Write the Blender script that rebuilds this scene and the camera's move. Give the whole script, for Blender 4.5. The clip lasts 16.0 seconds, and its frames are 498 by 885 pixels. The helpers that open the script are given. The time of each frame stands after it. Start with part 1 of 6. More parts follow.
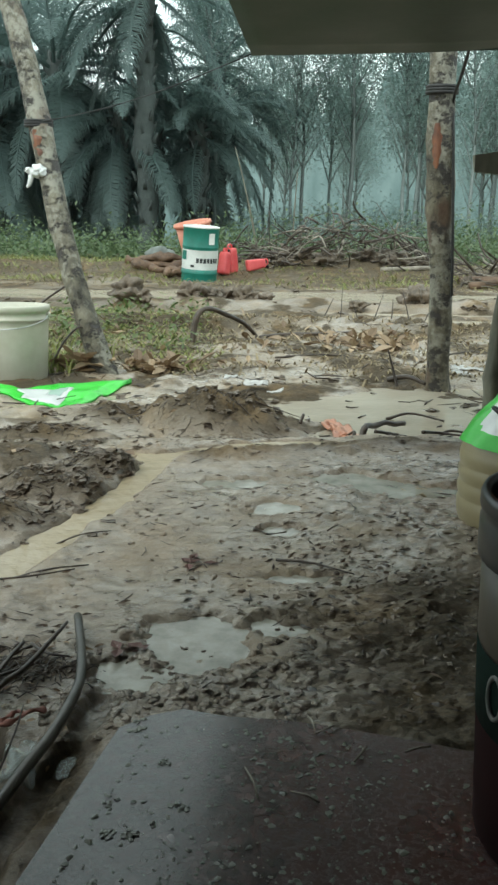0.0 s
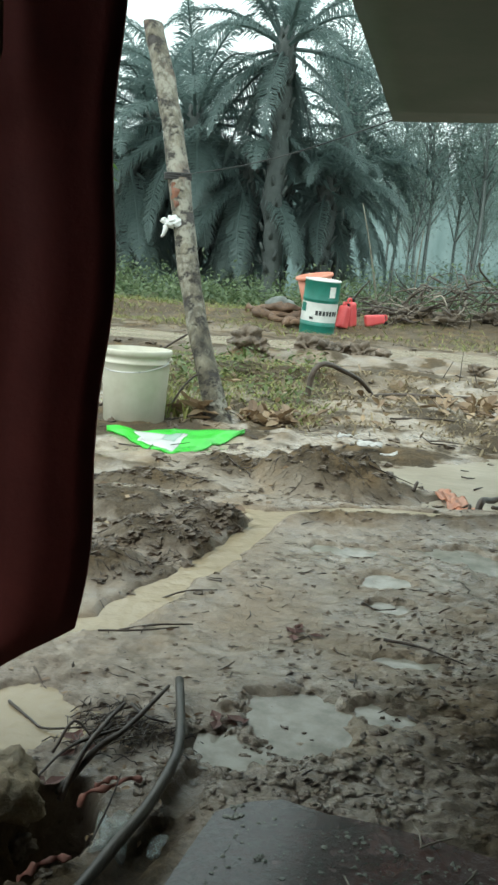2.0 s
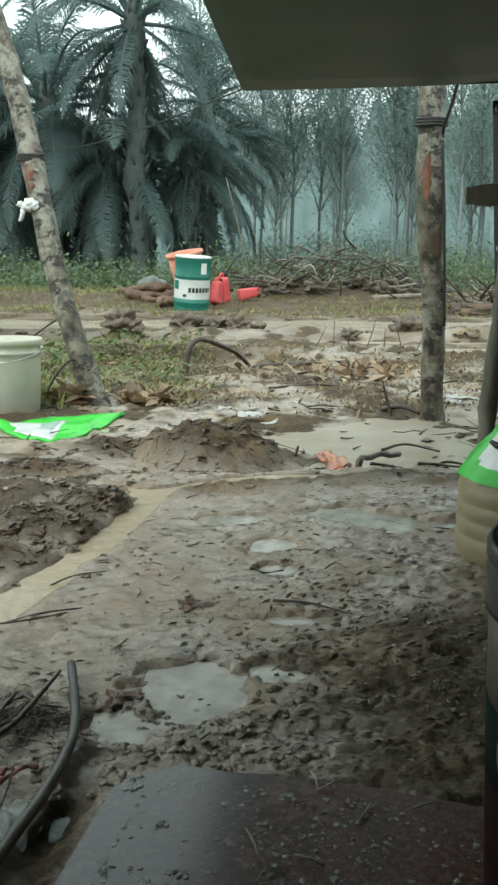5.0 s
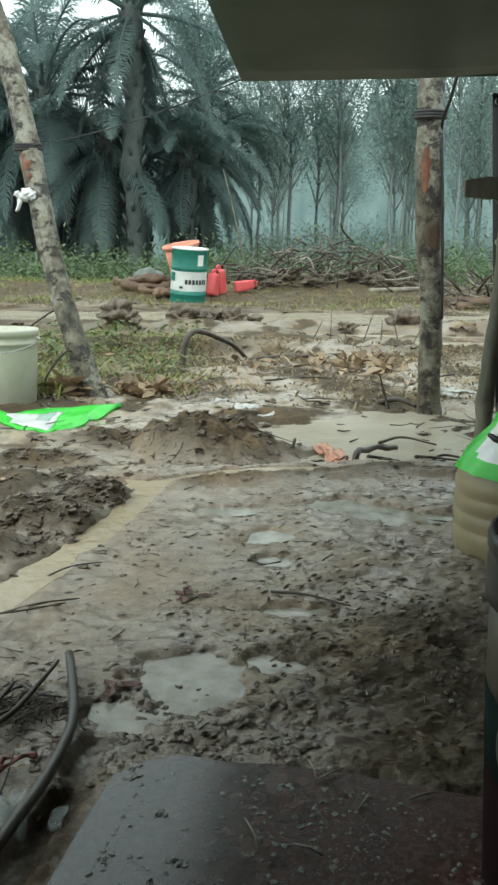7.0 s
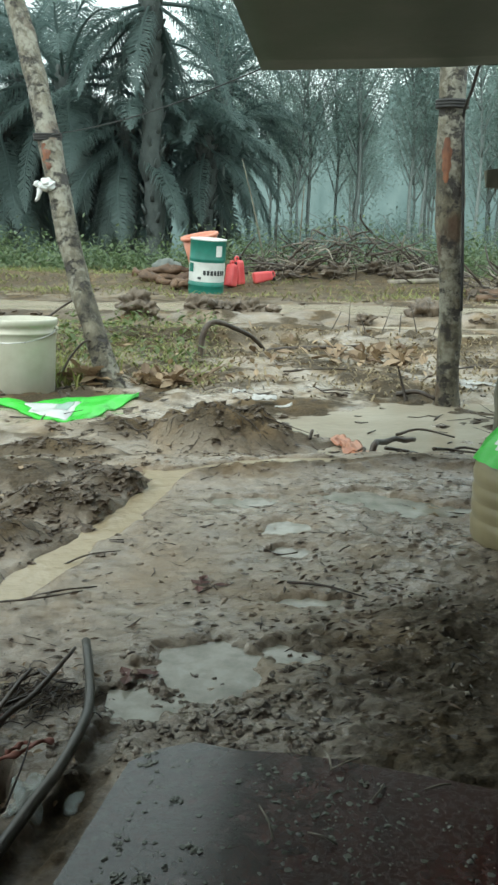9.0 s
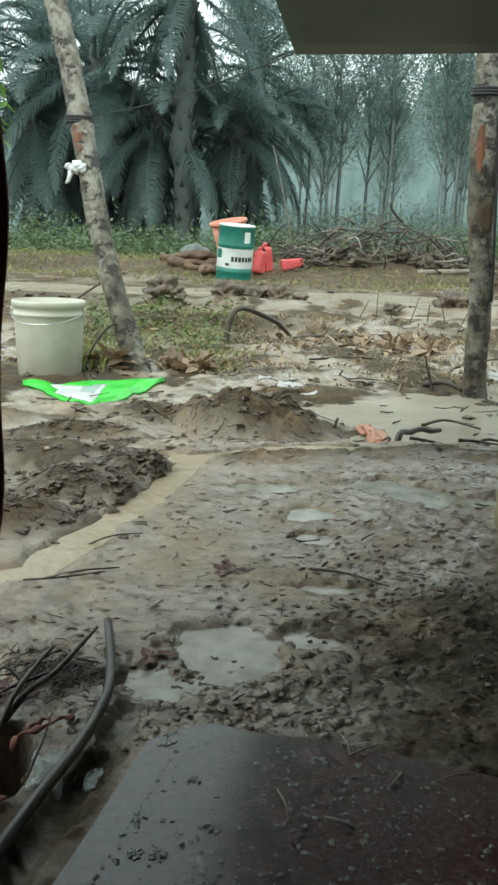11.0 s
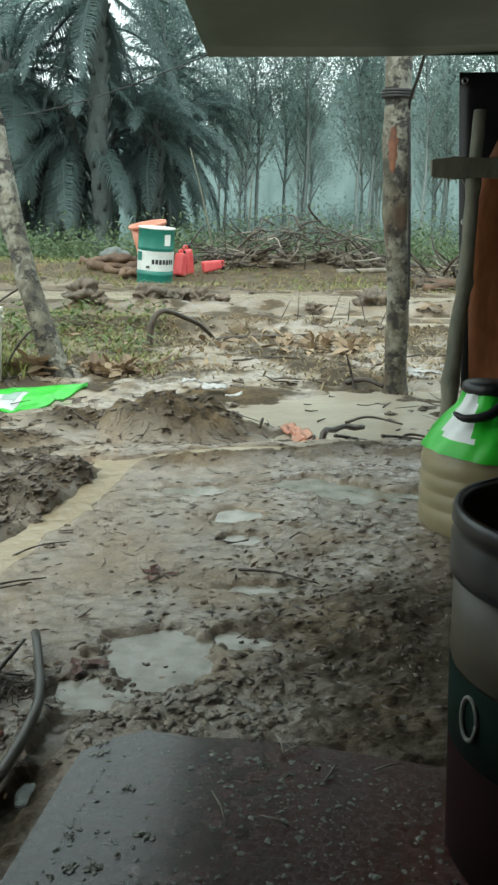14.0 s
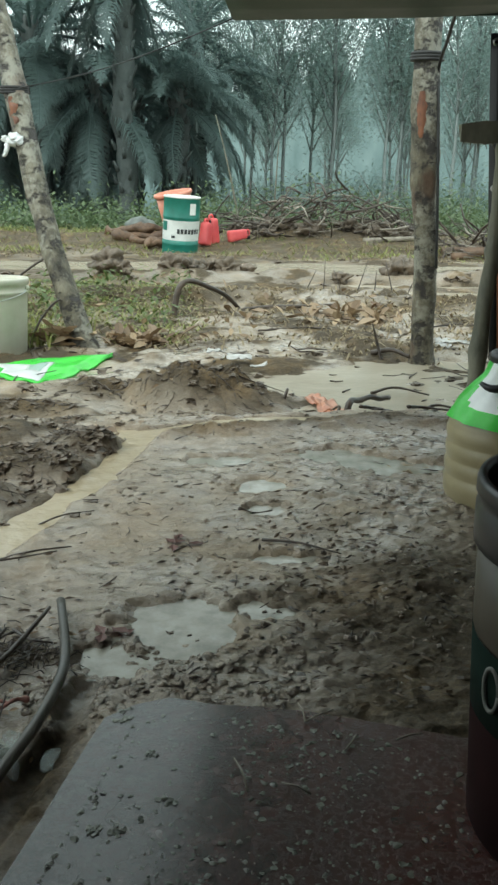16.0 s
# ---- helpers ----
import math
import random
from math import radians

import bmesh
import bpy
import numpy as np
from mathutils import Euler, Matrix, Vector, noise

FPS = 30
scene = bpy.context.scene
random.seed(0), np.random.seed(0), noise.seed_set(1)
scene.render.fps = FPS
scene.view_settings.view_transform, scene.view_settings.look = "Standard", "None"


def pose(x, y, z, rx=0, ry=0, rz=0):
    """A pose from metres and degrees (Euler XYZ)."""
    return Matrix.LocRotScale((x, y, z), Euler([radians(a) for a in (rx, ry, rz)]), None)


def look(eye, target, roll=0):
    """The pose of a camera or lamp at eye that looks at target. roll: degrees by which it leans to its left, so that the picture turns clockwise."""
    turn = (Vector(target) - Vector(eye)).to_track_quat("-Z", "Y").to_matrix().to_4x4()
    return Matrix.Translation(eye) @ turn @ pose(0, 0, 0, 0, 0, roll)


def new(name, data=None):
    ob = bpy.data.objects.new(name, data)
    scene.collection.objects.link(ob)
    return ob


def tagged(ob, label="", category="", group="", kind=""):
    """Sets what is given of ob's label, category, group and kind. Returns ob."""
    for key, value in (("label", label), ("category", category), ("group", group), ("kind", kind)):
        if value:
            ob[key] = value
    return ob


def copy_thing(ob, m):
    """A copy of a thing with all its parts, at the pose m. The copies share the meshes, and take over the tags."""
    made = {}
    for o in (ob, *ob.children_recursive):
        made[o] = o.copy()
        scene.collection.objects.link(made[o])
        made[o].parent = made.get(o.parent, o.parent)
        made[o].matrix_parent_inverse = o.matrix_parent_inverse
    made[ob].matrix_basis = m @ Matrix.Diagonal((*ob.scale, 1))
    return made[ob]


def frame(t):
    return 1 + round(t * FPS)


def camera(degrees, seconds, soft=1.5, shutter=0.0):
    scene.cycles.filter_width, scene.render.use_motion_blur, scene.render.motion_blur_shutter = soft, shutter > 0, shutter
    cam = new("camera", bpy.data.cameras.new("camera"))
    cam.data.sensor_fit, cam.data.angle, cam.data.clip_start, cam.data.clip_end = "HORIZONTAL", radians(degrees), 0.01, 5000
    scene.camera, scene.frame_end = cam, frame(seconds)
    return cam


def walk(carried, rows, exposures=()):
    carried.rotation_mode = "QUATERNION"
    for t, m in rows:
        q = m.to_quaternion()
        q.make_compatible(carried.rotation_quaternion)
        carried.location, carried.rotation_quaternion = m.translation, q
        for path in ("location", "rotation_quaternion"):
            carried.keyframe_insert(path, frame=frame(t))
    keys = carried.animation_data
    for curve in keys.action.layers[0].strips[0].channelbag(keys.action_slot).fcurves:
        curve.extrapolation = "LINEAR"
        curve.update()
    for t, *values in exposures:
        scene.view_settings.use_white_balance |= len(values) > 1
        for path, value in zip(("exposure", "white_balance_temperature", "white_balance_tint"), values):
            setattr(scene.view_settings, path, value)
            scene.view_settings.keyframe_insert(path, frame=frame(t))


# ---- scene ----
cam = camera(33.0, 16.0, soft=2.6)
PATH = [
    (0, (-0.004, 0.034, 0.593), (-0.013, 1.981, 0.136), 0.9),
    (0.5, (-0.005, 0.035, 0.592), (-0.027, 1.982, 0.138), 1.0),
    (1, (-0.007, 0.038, 0.593), (-0.097, 1.983, 0.134), 1.0),
    (1.5, (-0.021, 0.042, 0.597), (-0.201, 1.978, 0.131), 2.6),
    (2, (-0.031, 0.061, 0.619), (-0.293, 2.011, 0.263), 4.3),
    (2.5, (-0.027, 0.059, 0.613), (-0.374, 1.984, 0.199), 2.2),
    (3, (-0.018, 0.06, 0.612), (-0.259, 2.001, 0.195), 1.2),
    (3.5, (-0.014, 0.057, 0.611), (-0.159, 2.007, 0.193), 0.6),
    (4, (-0.009, 0.058, 0.61), (-0.076, 2.015, 0.205), 0.2),
    (4.5, (-0.009, 0.057, 0.609), (-0.031, 2.018, 0.217), 0.4),
    (5, (-0.008, 0.059, 0.607), (-0.002, 2.019, 0.213), 0.4),
    (7.5, (-0.014, 0.059, 0.604), (0.004, 2.015, 0.188), 0.9),
    (8, (-0.014, 0.058, 0.603), (-0.001, 2.013, 0.182), 1.2),
    (8.5, (-0.011, 0.06, 0.603), (-0.022, 2.014, 0.177), 1.0),
    (9, (-0.014, 0.06, 0.602), (-0.037, 2.012, 0.171), 1.0),
    (9.5, (-0.017, 0.061, 0.598), (-0.067, 2.012, 0.162), 1.5),
    (12, (-0.016, 0.06, 0.598), (-0.099, 2.001, 0.12), 2.0),
    (12.5, (-0.014, 0.06, 0.598), (-0.098, 1.999, 0.115), 1.8),
    (13, (-0.011, 0.062, 0.598), (-0.046, 2.002, 0.112), 1.3),
    (13.5, (-0.009, 0.058, 0.601), (0.142, 2.0, 0.148), 1.0),
    (14, (-0.012, 0.06, 0.599), (0.082, 2.006, 0.146), 1.2),
    (14.5, (-0.011, 0.062, 0.598), (0.04, 2.007, 0.135), 1.0),
    (15, (-0.012, 0.062, 0.597), (0.025, 2.0, 0.102), 1.0),
    (15.5, (-0.011, 0.063, 0.596), (0.024, 1.998, 0.093), 0.9),
    (16, (-0.009, 0.064, 0.597), (0.025, 1.994, 0.076), 0.9),
]
walk(cam, [(t, look(eye, target, roll)) for t, eye, target, roll in PATH],
     [(0, 0.22), (1, 0.3), (2, 0.32), (3, 0.3), (4, 0.25), (9.5, 0.28), (12.5, 0.28), (13.5, 0.42), (14.5, 0.32), (16, 0.3)])

# ---------------------------------------------------------------- world and light
world = bpy.data.worlds.new("overcast_sky")
scene.world = world
world.use_nodes = True
wn, wl = world.node_tree.nodes, world.node_tree.links
sky = wn.new("ShaderNodeTexSky")
sky.sky_type = 'NISHITA'
sky.sun_disc = False
sky.sun_elevation, sky.sun_rotation = radians(52), radians(-140)
sky.air_density, sky.dust_density = 1.0, 3.0
sky_dim = wn.new("ShaderNodeMix")
sky_dim.data_type = 'RGBA'
sky_dim.inputs[0].default_value = 0.94
sky_dim.inputs[7].default_value = (8.3, 9.8, 9.7, 1)
wl.new(sky.outputs[0], sky_dim.inputs[6])
wl.new(sky_dim.outputs[2], wn["Background"].inputs[0])
wn["Background"].inputs[1].default_value = 0.15
sun_data = bpy.data.lights.new("sun", 'SUN')
sun_data.energy, sun_data.angle, sun_data.color = 1.5, radians(40), (0.95, 1, 0.97)
sun = new("sun", sun_data)
sun.matrix_world = look((-10.0, -12.0, 20), (0, 0, 0))
tagged(sun, "soft daylight through thick rain cloud", "sun", kind="structure")

# ---------------------------------------------------------------- helpers
rng = random.Random(7)


def smooth(a, b, v):
    q = np.clip((v - a) / (b - a), 0, 1)
    return q * q * (3 - 2 * q)


def lattice(i, j, seed):
    s = np.sin(i * 127.1 + j * 311.7 + seed * 74.7) * 43758.5453
    return s - np.floor(s)


def vnoise(x, y, seed=0):
    """Smooth noise, -1 to 1."""
    i, j = np.floor(x), np.floor(y)
    u, v = x - i, y - j
    u, v = u * u * (3 - 2 * u), v * v * (3 - 2 * v)
    a, b = lattice(i, j, seed), lattice(i + 1, j, seed)
    c, d = lattice(i, j + 1, seed), lattice(i + 1, j + 1, seed)
    return 2 * ((a * (1 - u) + b * u) * (1 - v) + (c * (1 - u) + d * u) * v) - 1


def fbm(x, y, scale, octaves=4, seed=0, gain=0.5):
    total, amp, s = 0, 1, scale
    for k in range(octaves):
        total = total + amp * vnoise(x * s * 0.8 + y * s * 0.6 + 17 * k, -x * s * 0.6 + y * s * 0.8 + 31 * k, seed + k)
        amp, s = amp * gain, s * 2.03
    return total


ICO = {}


def ico(levels):
    if levels not in ICO:
        bm = bmesh.new()
        bmesh.ops.create_icosphere(bm, subdivisions=levels, radius=1)
        ICO[levels] = [v.co.normalized() for v in bm.verts], [tuple(v.index for v in f.verts) for f in bm.faces]
        bm.free()
    return ICO[levels]


class Geo:
    """Collects the faces of one mesh."""

    def __init__(self):
        self.v, self.f, self.sharp = [], [], False

    def add(self, verts, faces):
        n = len(self.v)
        self.v.extend(tuple(map(float, p)) for p in verts)
        self.f.extend(tuple(i + n for i in face) for face in faces)
        return self

    def tube(self, points, radii, seg=8, rough=0.0, caps=True):
        pts = [Vector(p) for p in points]
        n = len(pts)
        if not hasattr(radii, "__len__"):
            radii = [radii] * n
        verts, side = [], None
        for k, p in enumerate(pts):
            d = (pts[min(k + 1, n - 1)] - pts[max(k - 1, 0)]).normalized()
            if side is None:
                side = d.orthogonal().normalized()
            side = (side - d * side.dot(d)).normalized()
            up = d.cross(side)
            for s in range(seg):
                a = 2 * math.pi * s / seg
                r = radii[k] * (1 + rough * (2 * rng.random() - 1))
                verts.append(p + side * (r * math.cos(a)) + up * (r * math.sin(a)))
        faces = [(k * seg + s, k * seg + (s + 1) % seg, (k + 1) * seg + (s + 1) % seg, (k + 1) * seg + s)
                 for k in range(n - 1) for s in range(seg)]
        if caps:
            faces += [tuple(reversed(range(seg))), tuple(range((n - 1) * seg, n * seg))]
        return self.add(verts, faces)

    def lathe(self, profile, seg=40, cx=0, cy=0, squash=1.0, close=True):
        verts = [(cx + r * math.cos(2 * math.pi * s / seg), cy + squash * r * math.sin(2 * math.pi * s / seg), z)
                 for r, z in profile for s in range(seg)]
        n = len(profile)
        faces = [(k * seg + s, k * seg + (s + 1) % seg, (k + 1) * seg + (s + 1) % seg, (k + 1) * seg + s)
                 for k in range(n - 1) for s in range(seg)]
        if close:
            faces += [tuple(reversed(range(seg))), tuple(range((n - 1) * seg, n * seg))]
        return self.add(verts, faces)

    def lump(self, centre, size, seed, rough=0.35, levels=2, flat=0.7):
        c = Vector(centre)
        out = []
        points, faces = ico(levels)
        for q in points:
            k = 1 + rough * noise.noise(q * 1.7 + Vector((seed, seed * 0.37, 3))) + rough * 0.5 * noise.noise(q * 4.1 + Vector((seed, 9, 1)))
            out.append(c + Vector((q.x * size * k, q.y * size * k, q.z * size * k * flat)))
        return self.add(out, faces)

    def box(self, m, x, y, z):
        c = [m @ Vector((sx * x / 2, sy * y / 2, sz * z / 2)) for sz in (-1, 1) for sy in (-1, 1) for sx in (-1, 1)]
        return self.add(c, [(0, 2, 3, 1), (4, 5, 7, 6), (0, 1, 5, 4), (2, 6, 7, 3), (0, 4, 6, 2), (1, 3, 7, 5)])

    def mesh(self, name, material, flat=False):
        me = bpy.data.meshes.new(name)
        me.from_pydata(self.v, [], self.f)
        me.materials.append(material)
        if not flat:
            me.polygons.foreach_set("use_smooth", [True] * len(me.polygons))
        me.update()
        return me


def thing(name, geo, material, label, category, group="", kind="", flat=False):
    return tagged(new(name, geo.mesh(name, material, flat)), label, category, group, kind)


def base(name, at, label, category, group="", turn=0):
    ob = new(name)
    ob.matrix_basis = pose(*at, 0, 0, turn)
    return tagged(ob, label, category, group)


def part(name, geo, material, parent, label="", flat=False):
    ob = new(name, geo.mesh(name, material, flat))
    ob.parent = parent
    return tagged(ob, label)


def solid(geo, depth):
    """Thickens a sheet: the same faces again, lower by depth, and a rim round the open edges."""
    n = len(geo.v)
    edges = {}
    for f in geo.f:
        for a, b in zip(f, f[1:] + f[:1]):
            edges[(a, b)] = True
    faces = list(geo.f)
    geo.v += [(x, y, z - depth) for x, y, z in geo.v]
    geo.f += [tuple(i + n for i in reversed(f)) for f in faces]
    geo.f += [(b, a, a + n, b + n) for a, b in edges if (b, a) not in edges]
    return geo


def curve_points(ctrl, n):
    """Smooth points through the control points."""
    c = [Vector(p) for p in ctrl]
    c = [c[0] * 2 - c[1]] + c + [c[-1] * 2 - c[-2]]
    out = []
    m = len(c) - 3
    for k in range(n):
        u = k / (n - 1) * m
        i = min(int(u), m - 1)
        t = u - i
        p0, p1, p2, p3 = c[i:i + 4]
        out.append(0.5 * (2 * p1 + (p2 - p0) * t + (2 * p0 - 5 * p1 + 4 * p2 - p3) * t * t + (3 * p1 - p0 - 3 * p2 + p3) * t ** 3))
    return out


# ---------------------------------------------------------------- materials
def shader(name):
    m = bpy.data.materials.new(name)
    m.use_nodes = True
    nt = m.node_tree
    return m, nt, nt.nodes["Principled BSDF"]


def noise_node(nt, scale, detail=6, rough=0.6, stretch=None, coord="Object"):
    tc = nt.nodes.new("ShaderNodeTexCoord")
    n = nt.nodes.new("ShaderNodeTexNoise")
    n.inputs["Scale"].default_value, n.inputs["Detail"].default_value, n.inputs["Roughness"].default_value = scale, detail, rough
    if stretch:
        mp = nt.nodes.new("ShaderNodeMapping")
        mp.inputs["Scale"].default_value = stretch
        nt.links.new(tc.outputs[coord], mp.inputs[0])
        nt.links.new(mp.outputs[0], n.inputs[0])
    else:
        nt.links.new(tc.outputs[coord], n.inputs[0])
    return n.outputs[0]


def ramp(nt, value, stops):
    r = nt.nodes.new("ShaderNodeValToRGB")
    el = r.color_ramp.elements
    while len(el) < len(stops):
        el.new(0.5)
    for e, (p, c) in zip(el, stops):
        e.position = p
        e.color = (*c, 1) if len(c) == 3 else c
    nt.links.new(value, r.inputs[0])
    return r.outputs[0]


def blend(nt, fac, a, b, mode='MIX'):
    n = nt.nodes.new("ShaderNodeMix")
    n.data_type, n.blend_type = 'RGBA', mode
    for sock, val in ((n.inputs[0], fac), (n.inputs[6], a), (n.inputs[7], b)):
        if isinstance(val, (int, float)):
            sock.default_value = val
        elif isinstance(val, tuple):
            sock.default_value = (*val, 1)
        else:
            nt.links.new(val, sock)
    return n.outputs[2]


def calc(nt, op, a, b):
    n = nt.nodes.new("ShaderNodeMath")
    n.operation = op
    for sock, val in zip(n.inputs, (a, b)):
        if isinstance(val, (int, float)):
            sock.default_value = val
        else:
            nt.links.new(val, sock)
    return n.outputs[0]


def bump(nt, bsdf, height, strength, distance):
    b = nt.nodes.new("ShaderNodeBump")
    b.inputs["Strength"].default_value, b.inputs["Distance"].default_value = strength, distance
    nt.links.new(height, b.inputs["Height"])
    nt.links.new(b.outputs[0], bsdf.inputs["Normal"])


def plain(name, dark, light, scale, rough=0.6, relief=0.3, depth=0.005, stretch=None, metal=0.0, spread=0.15, trans=0.0):
    """Two colours mixed by noise at two scales, with relief and uneven gloss; a little variety from object to object."""
    m, nt, b = shader(name)
    n1 = noise_node(nt, scale, 8, 0.65, stretch)
    n2 = noise_node(nt, scale * 0.17, 4, 0.5, stretch)
    mixed = calc(nt, 'ADD', calc(nt, 'MULTIPLY', n1, 0.6), calc(nt, 'MULTIPLY', n2, 0.4))
    col = ramp(nt, mixed, [(0.36, dark), (0.64, light)])
    info = nt.nodes.new("ShaderNodeObjectInfo")
    hsv = nt.nodes.new("ShaderNodeHueSaturation")
    nt.links.new(col, hsv.inputs["Color"])
    nt.links.new(calc(nt, 'ADD', calc(nt, 'MULTIPLY', info.outputs["Random"], 2 * spread), 1 - spread), hsv.inputs["Value"])
    nt.links.new(hsv.outputs[0], b.inputs["Base Color"])
    nt.links.new(calc(nt, 'ADD', calc(nt, 'MULTIPLY', n1, 0.35), rough - 0.17), b.inputs["Roughness"])
    b.inputs["Metallic"].default_value = metal
    if relief:
        bump(nt, b, n1, relief, depth)
    if trans:
        b.inputs["Transmission Weight"].default_value = trans
    return m


def leafy(name, dark, light, gloss=0.35, thin=0.25):
    """Leaves: variety from leaf to leaf, some light through them."""
    m, nt, b = shader(name)
    geo = nt.nodes.new("ShaderNodeNewGeometry")
    col = ramp(nt, geo.outputs["Random Per Island"], [(0.0, dark), (1.0, light)])
    nt.links.new(col, b.inputs["Base Color"])
    b.inputs["Roughness"].default_value = gloss
    tl = nt.nodes.new("ShaderNodeBsdfTranslucent")
    nt.links.new(col, tl.inputs[0])
    mix = nt.nodes.new("ShaderNodeMixShader")
    mix.inputs[0].default_value = thin
    nt.links.new(b.outputs[0], mix.inputs[1])
    nt.links.new(tl.outputs[0], mix.inputs[2])
    nt.links.new(mix.outputs[0], nt.nodes["Material Output"].inputs[0])
    return m


def mud_material():
    m, nt, b = shader("wet_mud")
    soil = nt.nodes.new("ShaderNodeAttribute")
    soil.attribute_name = "humus"
    sand = nt.nodes.new("ShaderNodeAttribute")
    sand.attribute_name = "sand"
    fine = noise_node(nt, 130, 9, 0.78)
    mid = noise_node(nt, 30, 10, 0.74, (0.75, 1.2, 1))
    wide = noise_node(nt, 2.3, 5, 0.55)
    grey = ramp(nt, calc(nt, 'ADD', calc(nt, 'MULTIPLY', fine, 0.35), calc(nt, 'MULTIPLY', mid, 0.65)),
                [(0.34, (0.12, 0.088, 0.06)), (0.47, (0.265, 0.212, 0.158)), (0.62, (0.42, 0.35, 0.272))])
    tan = ramp(nt, mid, [(0.32, (0.155, 0.117, 0.075)), (0.48, (0.295, 0.24, 0.17)), (0.66, (0.42, 0.355, 0.265))])
    dark = ramp(nt, fine, [(0.34, (0.034, 0.026, 0.016)), (0.52, (0.078, 0.059, 0.036)), (0.68, (0.16, 0.122, 0.075))])
    c1 = blend(nt, calc(nt, 'MULTIPLY', sand.outputs["Fac"], 1.0), grey, tan)
    edge = calc(nt, 'ADD', soil.outputs["Fac"], calc(nt, 'MULTIPLY', calc(nt, 'SUBTRACT', mid, 0.5), 0.7))
    c2 = blend(nt, ramp(nt, edge, [(0.12, (0, 0, 0)), (0.85, (1, 1, 1))]), c1, dark)
    bits = noise_node(nt, 95, 7, 0.66, (0.7, 1.2, 1))
    c3 = blend(nt, calc(nt, 'MULTIPLY', ramp(nt, bits, [(0.585, (0, 0, 0)), (0.64, (0.5, 0.5, 0.5))]), calc(nt, 'SUBTRACT', 1.0, calc(nt, 'MULTIPLY', sand.outputs["Fac"], 0.75))), c2, (0.045, 0.031, 0.018))
    flecks = ramp(nt, noise_node(nt, 37, 7, 0.65, (1, 1.3, 1)), [(0.58, (0, 0, 0)), (0.66, (0.6, 0.6, 0.6))])
    bare = ramp(nt, soil.outputs["Fac"], [(0.2, (1, 1, 1)), (0.7, (0.1, 0.1, 0.1))])
    c4 = blend(nt, calc(nt, 'MULTIPLY', flecks, bare), c3, (0.45, 0.38, 0.29))
    ochre = ramp(nt, noise_node(nt, 4.5, 7, 0.65), [(0.50, (0, 0, 0)), (0.62, (0.5, 0.5, 0.5))])
    c5 = blend(nt, ochre, c4, blend(nt, 0.5, c4, (0.36, 0.235, 0.11)))
    nt.links.new(c5, b.inputs["Base Color"])
    wet = calc(nt, 'ADD', calc(nt, 'MULTIPLY', wide, 0.6), calc(nt, 'MULTIPLY', mid, 0.4))
    gloss = ramp(nt, wet, [(0.42, (0.2, 0.2, 0.2)), (0.58, (0.55, 0.55, 0.55))])
    nt.links.new(calc(nt, 'MINIMUM', 0.85, calc(nt, 'ADD', gloss, calc(nt, 'MULTIPLY', soil.outputs["Fac"], 0.4))), b.inputs["Roughness"])
    nt.links.new(calc(nt, 'ADD', 0.15, calc(nt, 'MULTIPLY', bare, 0.35)), b.inputs["Specular IOR Level"])
    film = ramp(nt, calc(nt, 'ADD', calc(nt, 'MULTIPLY', wide, 0.5), calc(nt, 'MULTIPLY', noise_node(nt, 7, 6, 0.6), 0.5)), [(0.44, (0.75, 0.75, 0.75)), (0.58, (0, 0, 0))])
    nt.links.new(calc(nt, 'MULTIPLY', film, bare), b.inputs["Coat Weight"])
    b.inputs["Coat Roughness"].default_value = 0.12
    b.inputs["Coat IOR"].default_value = 1.33
    h = calc(nt, 'ADD', calc(nt, 'MULTIPLY', fine, 0.25), mid)
    bump(nt, b, h, 1.0, 0.009)
    return m


def water_material(name, low, high, gloss, ripple, grain=1.7, murk=None):
    m, nt, b = shader(name)
    wide = noise_node(nt, grain, 6, 0.65)
    if murk:
        nt.links.new(ramp(nt, noise_node(nt, 24, 6, 0.6), [(0.36, (murk[0],) * 3), (0.56, (murk[1],) * 3)]), b.inputs["Alpha"])
    nt.links.new(ramp(nt, wide, [(0.35, low), (0.65, high)]), b.inputs["Base Color"])
    b.inputs["Roughness"].default_value = gloss
    b.inputs["IOR"].default_value = 1.33
    bump(nt, b, noise_node(nt, 28, 3, 0.5), ripple, 0.01)
    return m


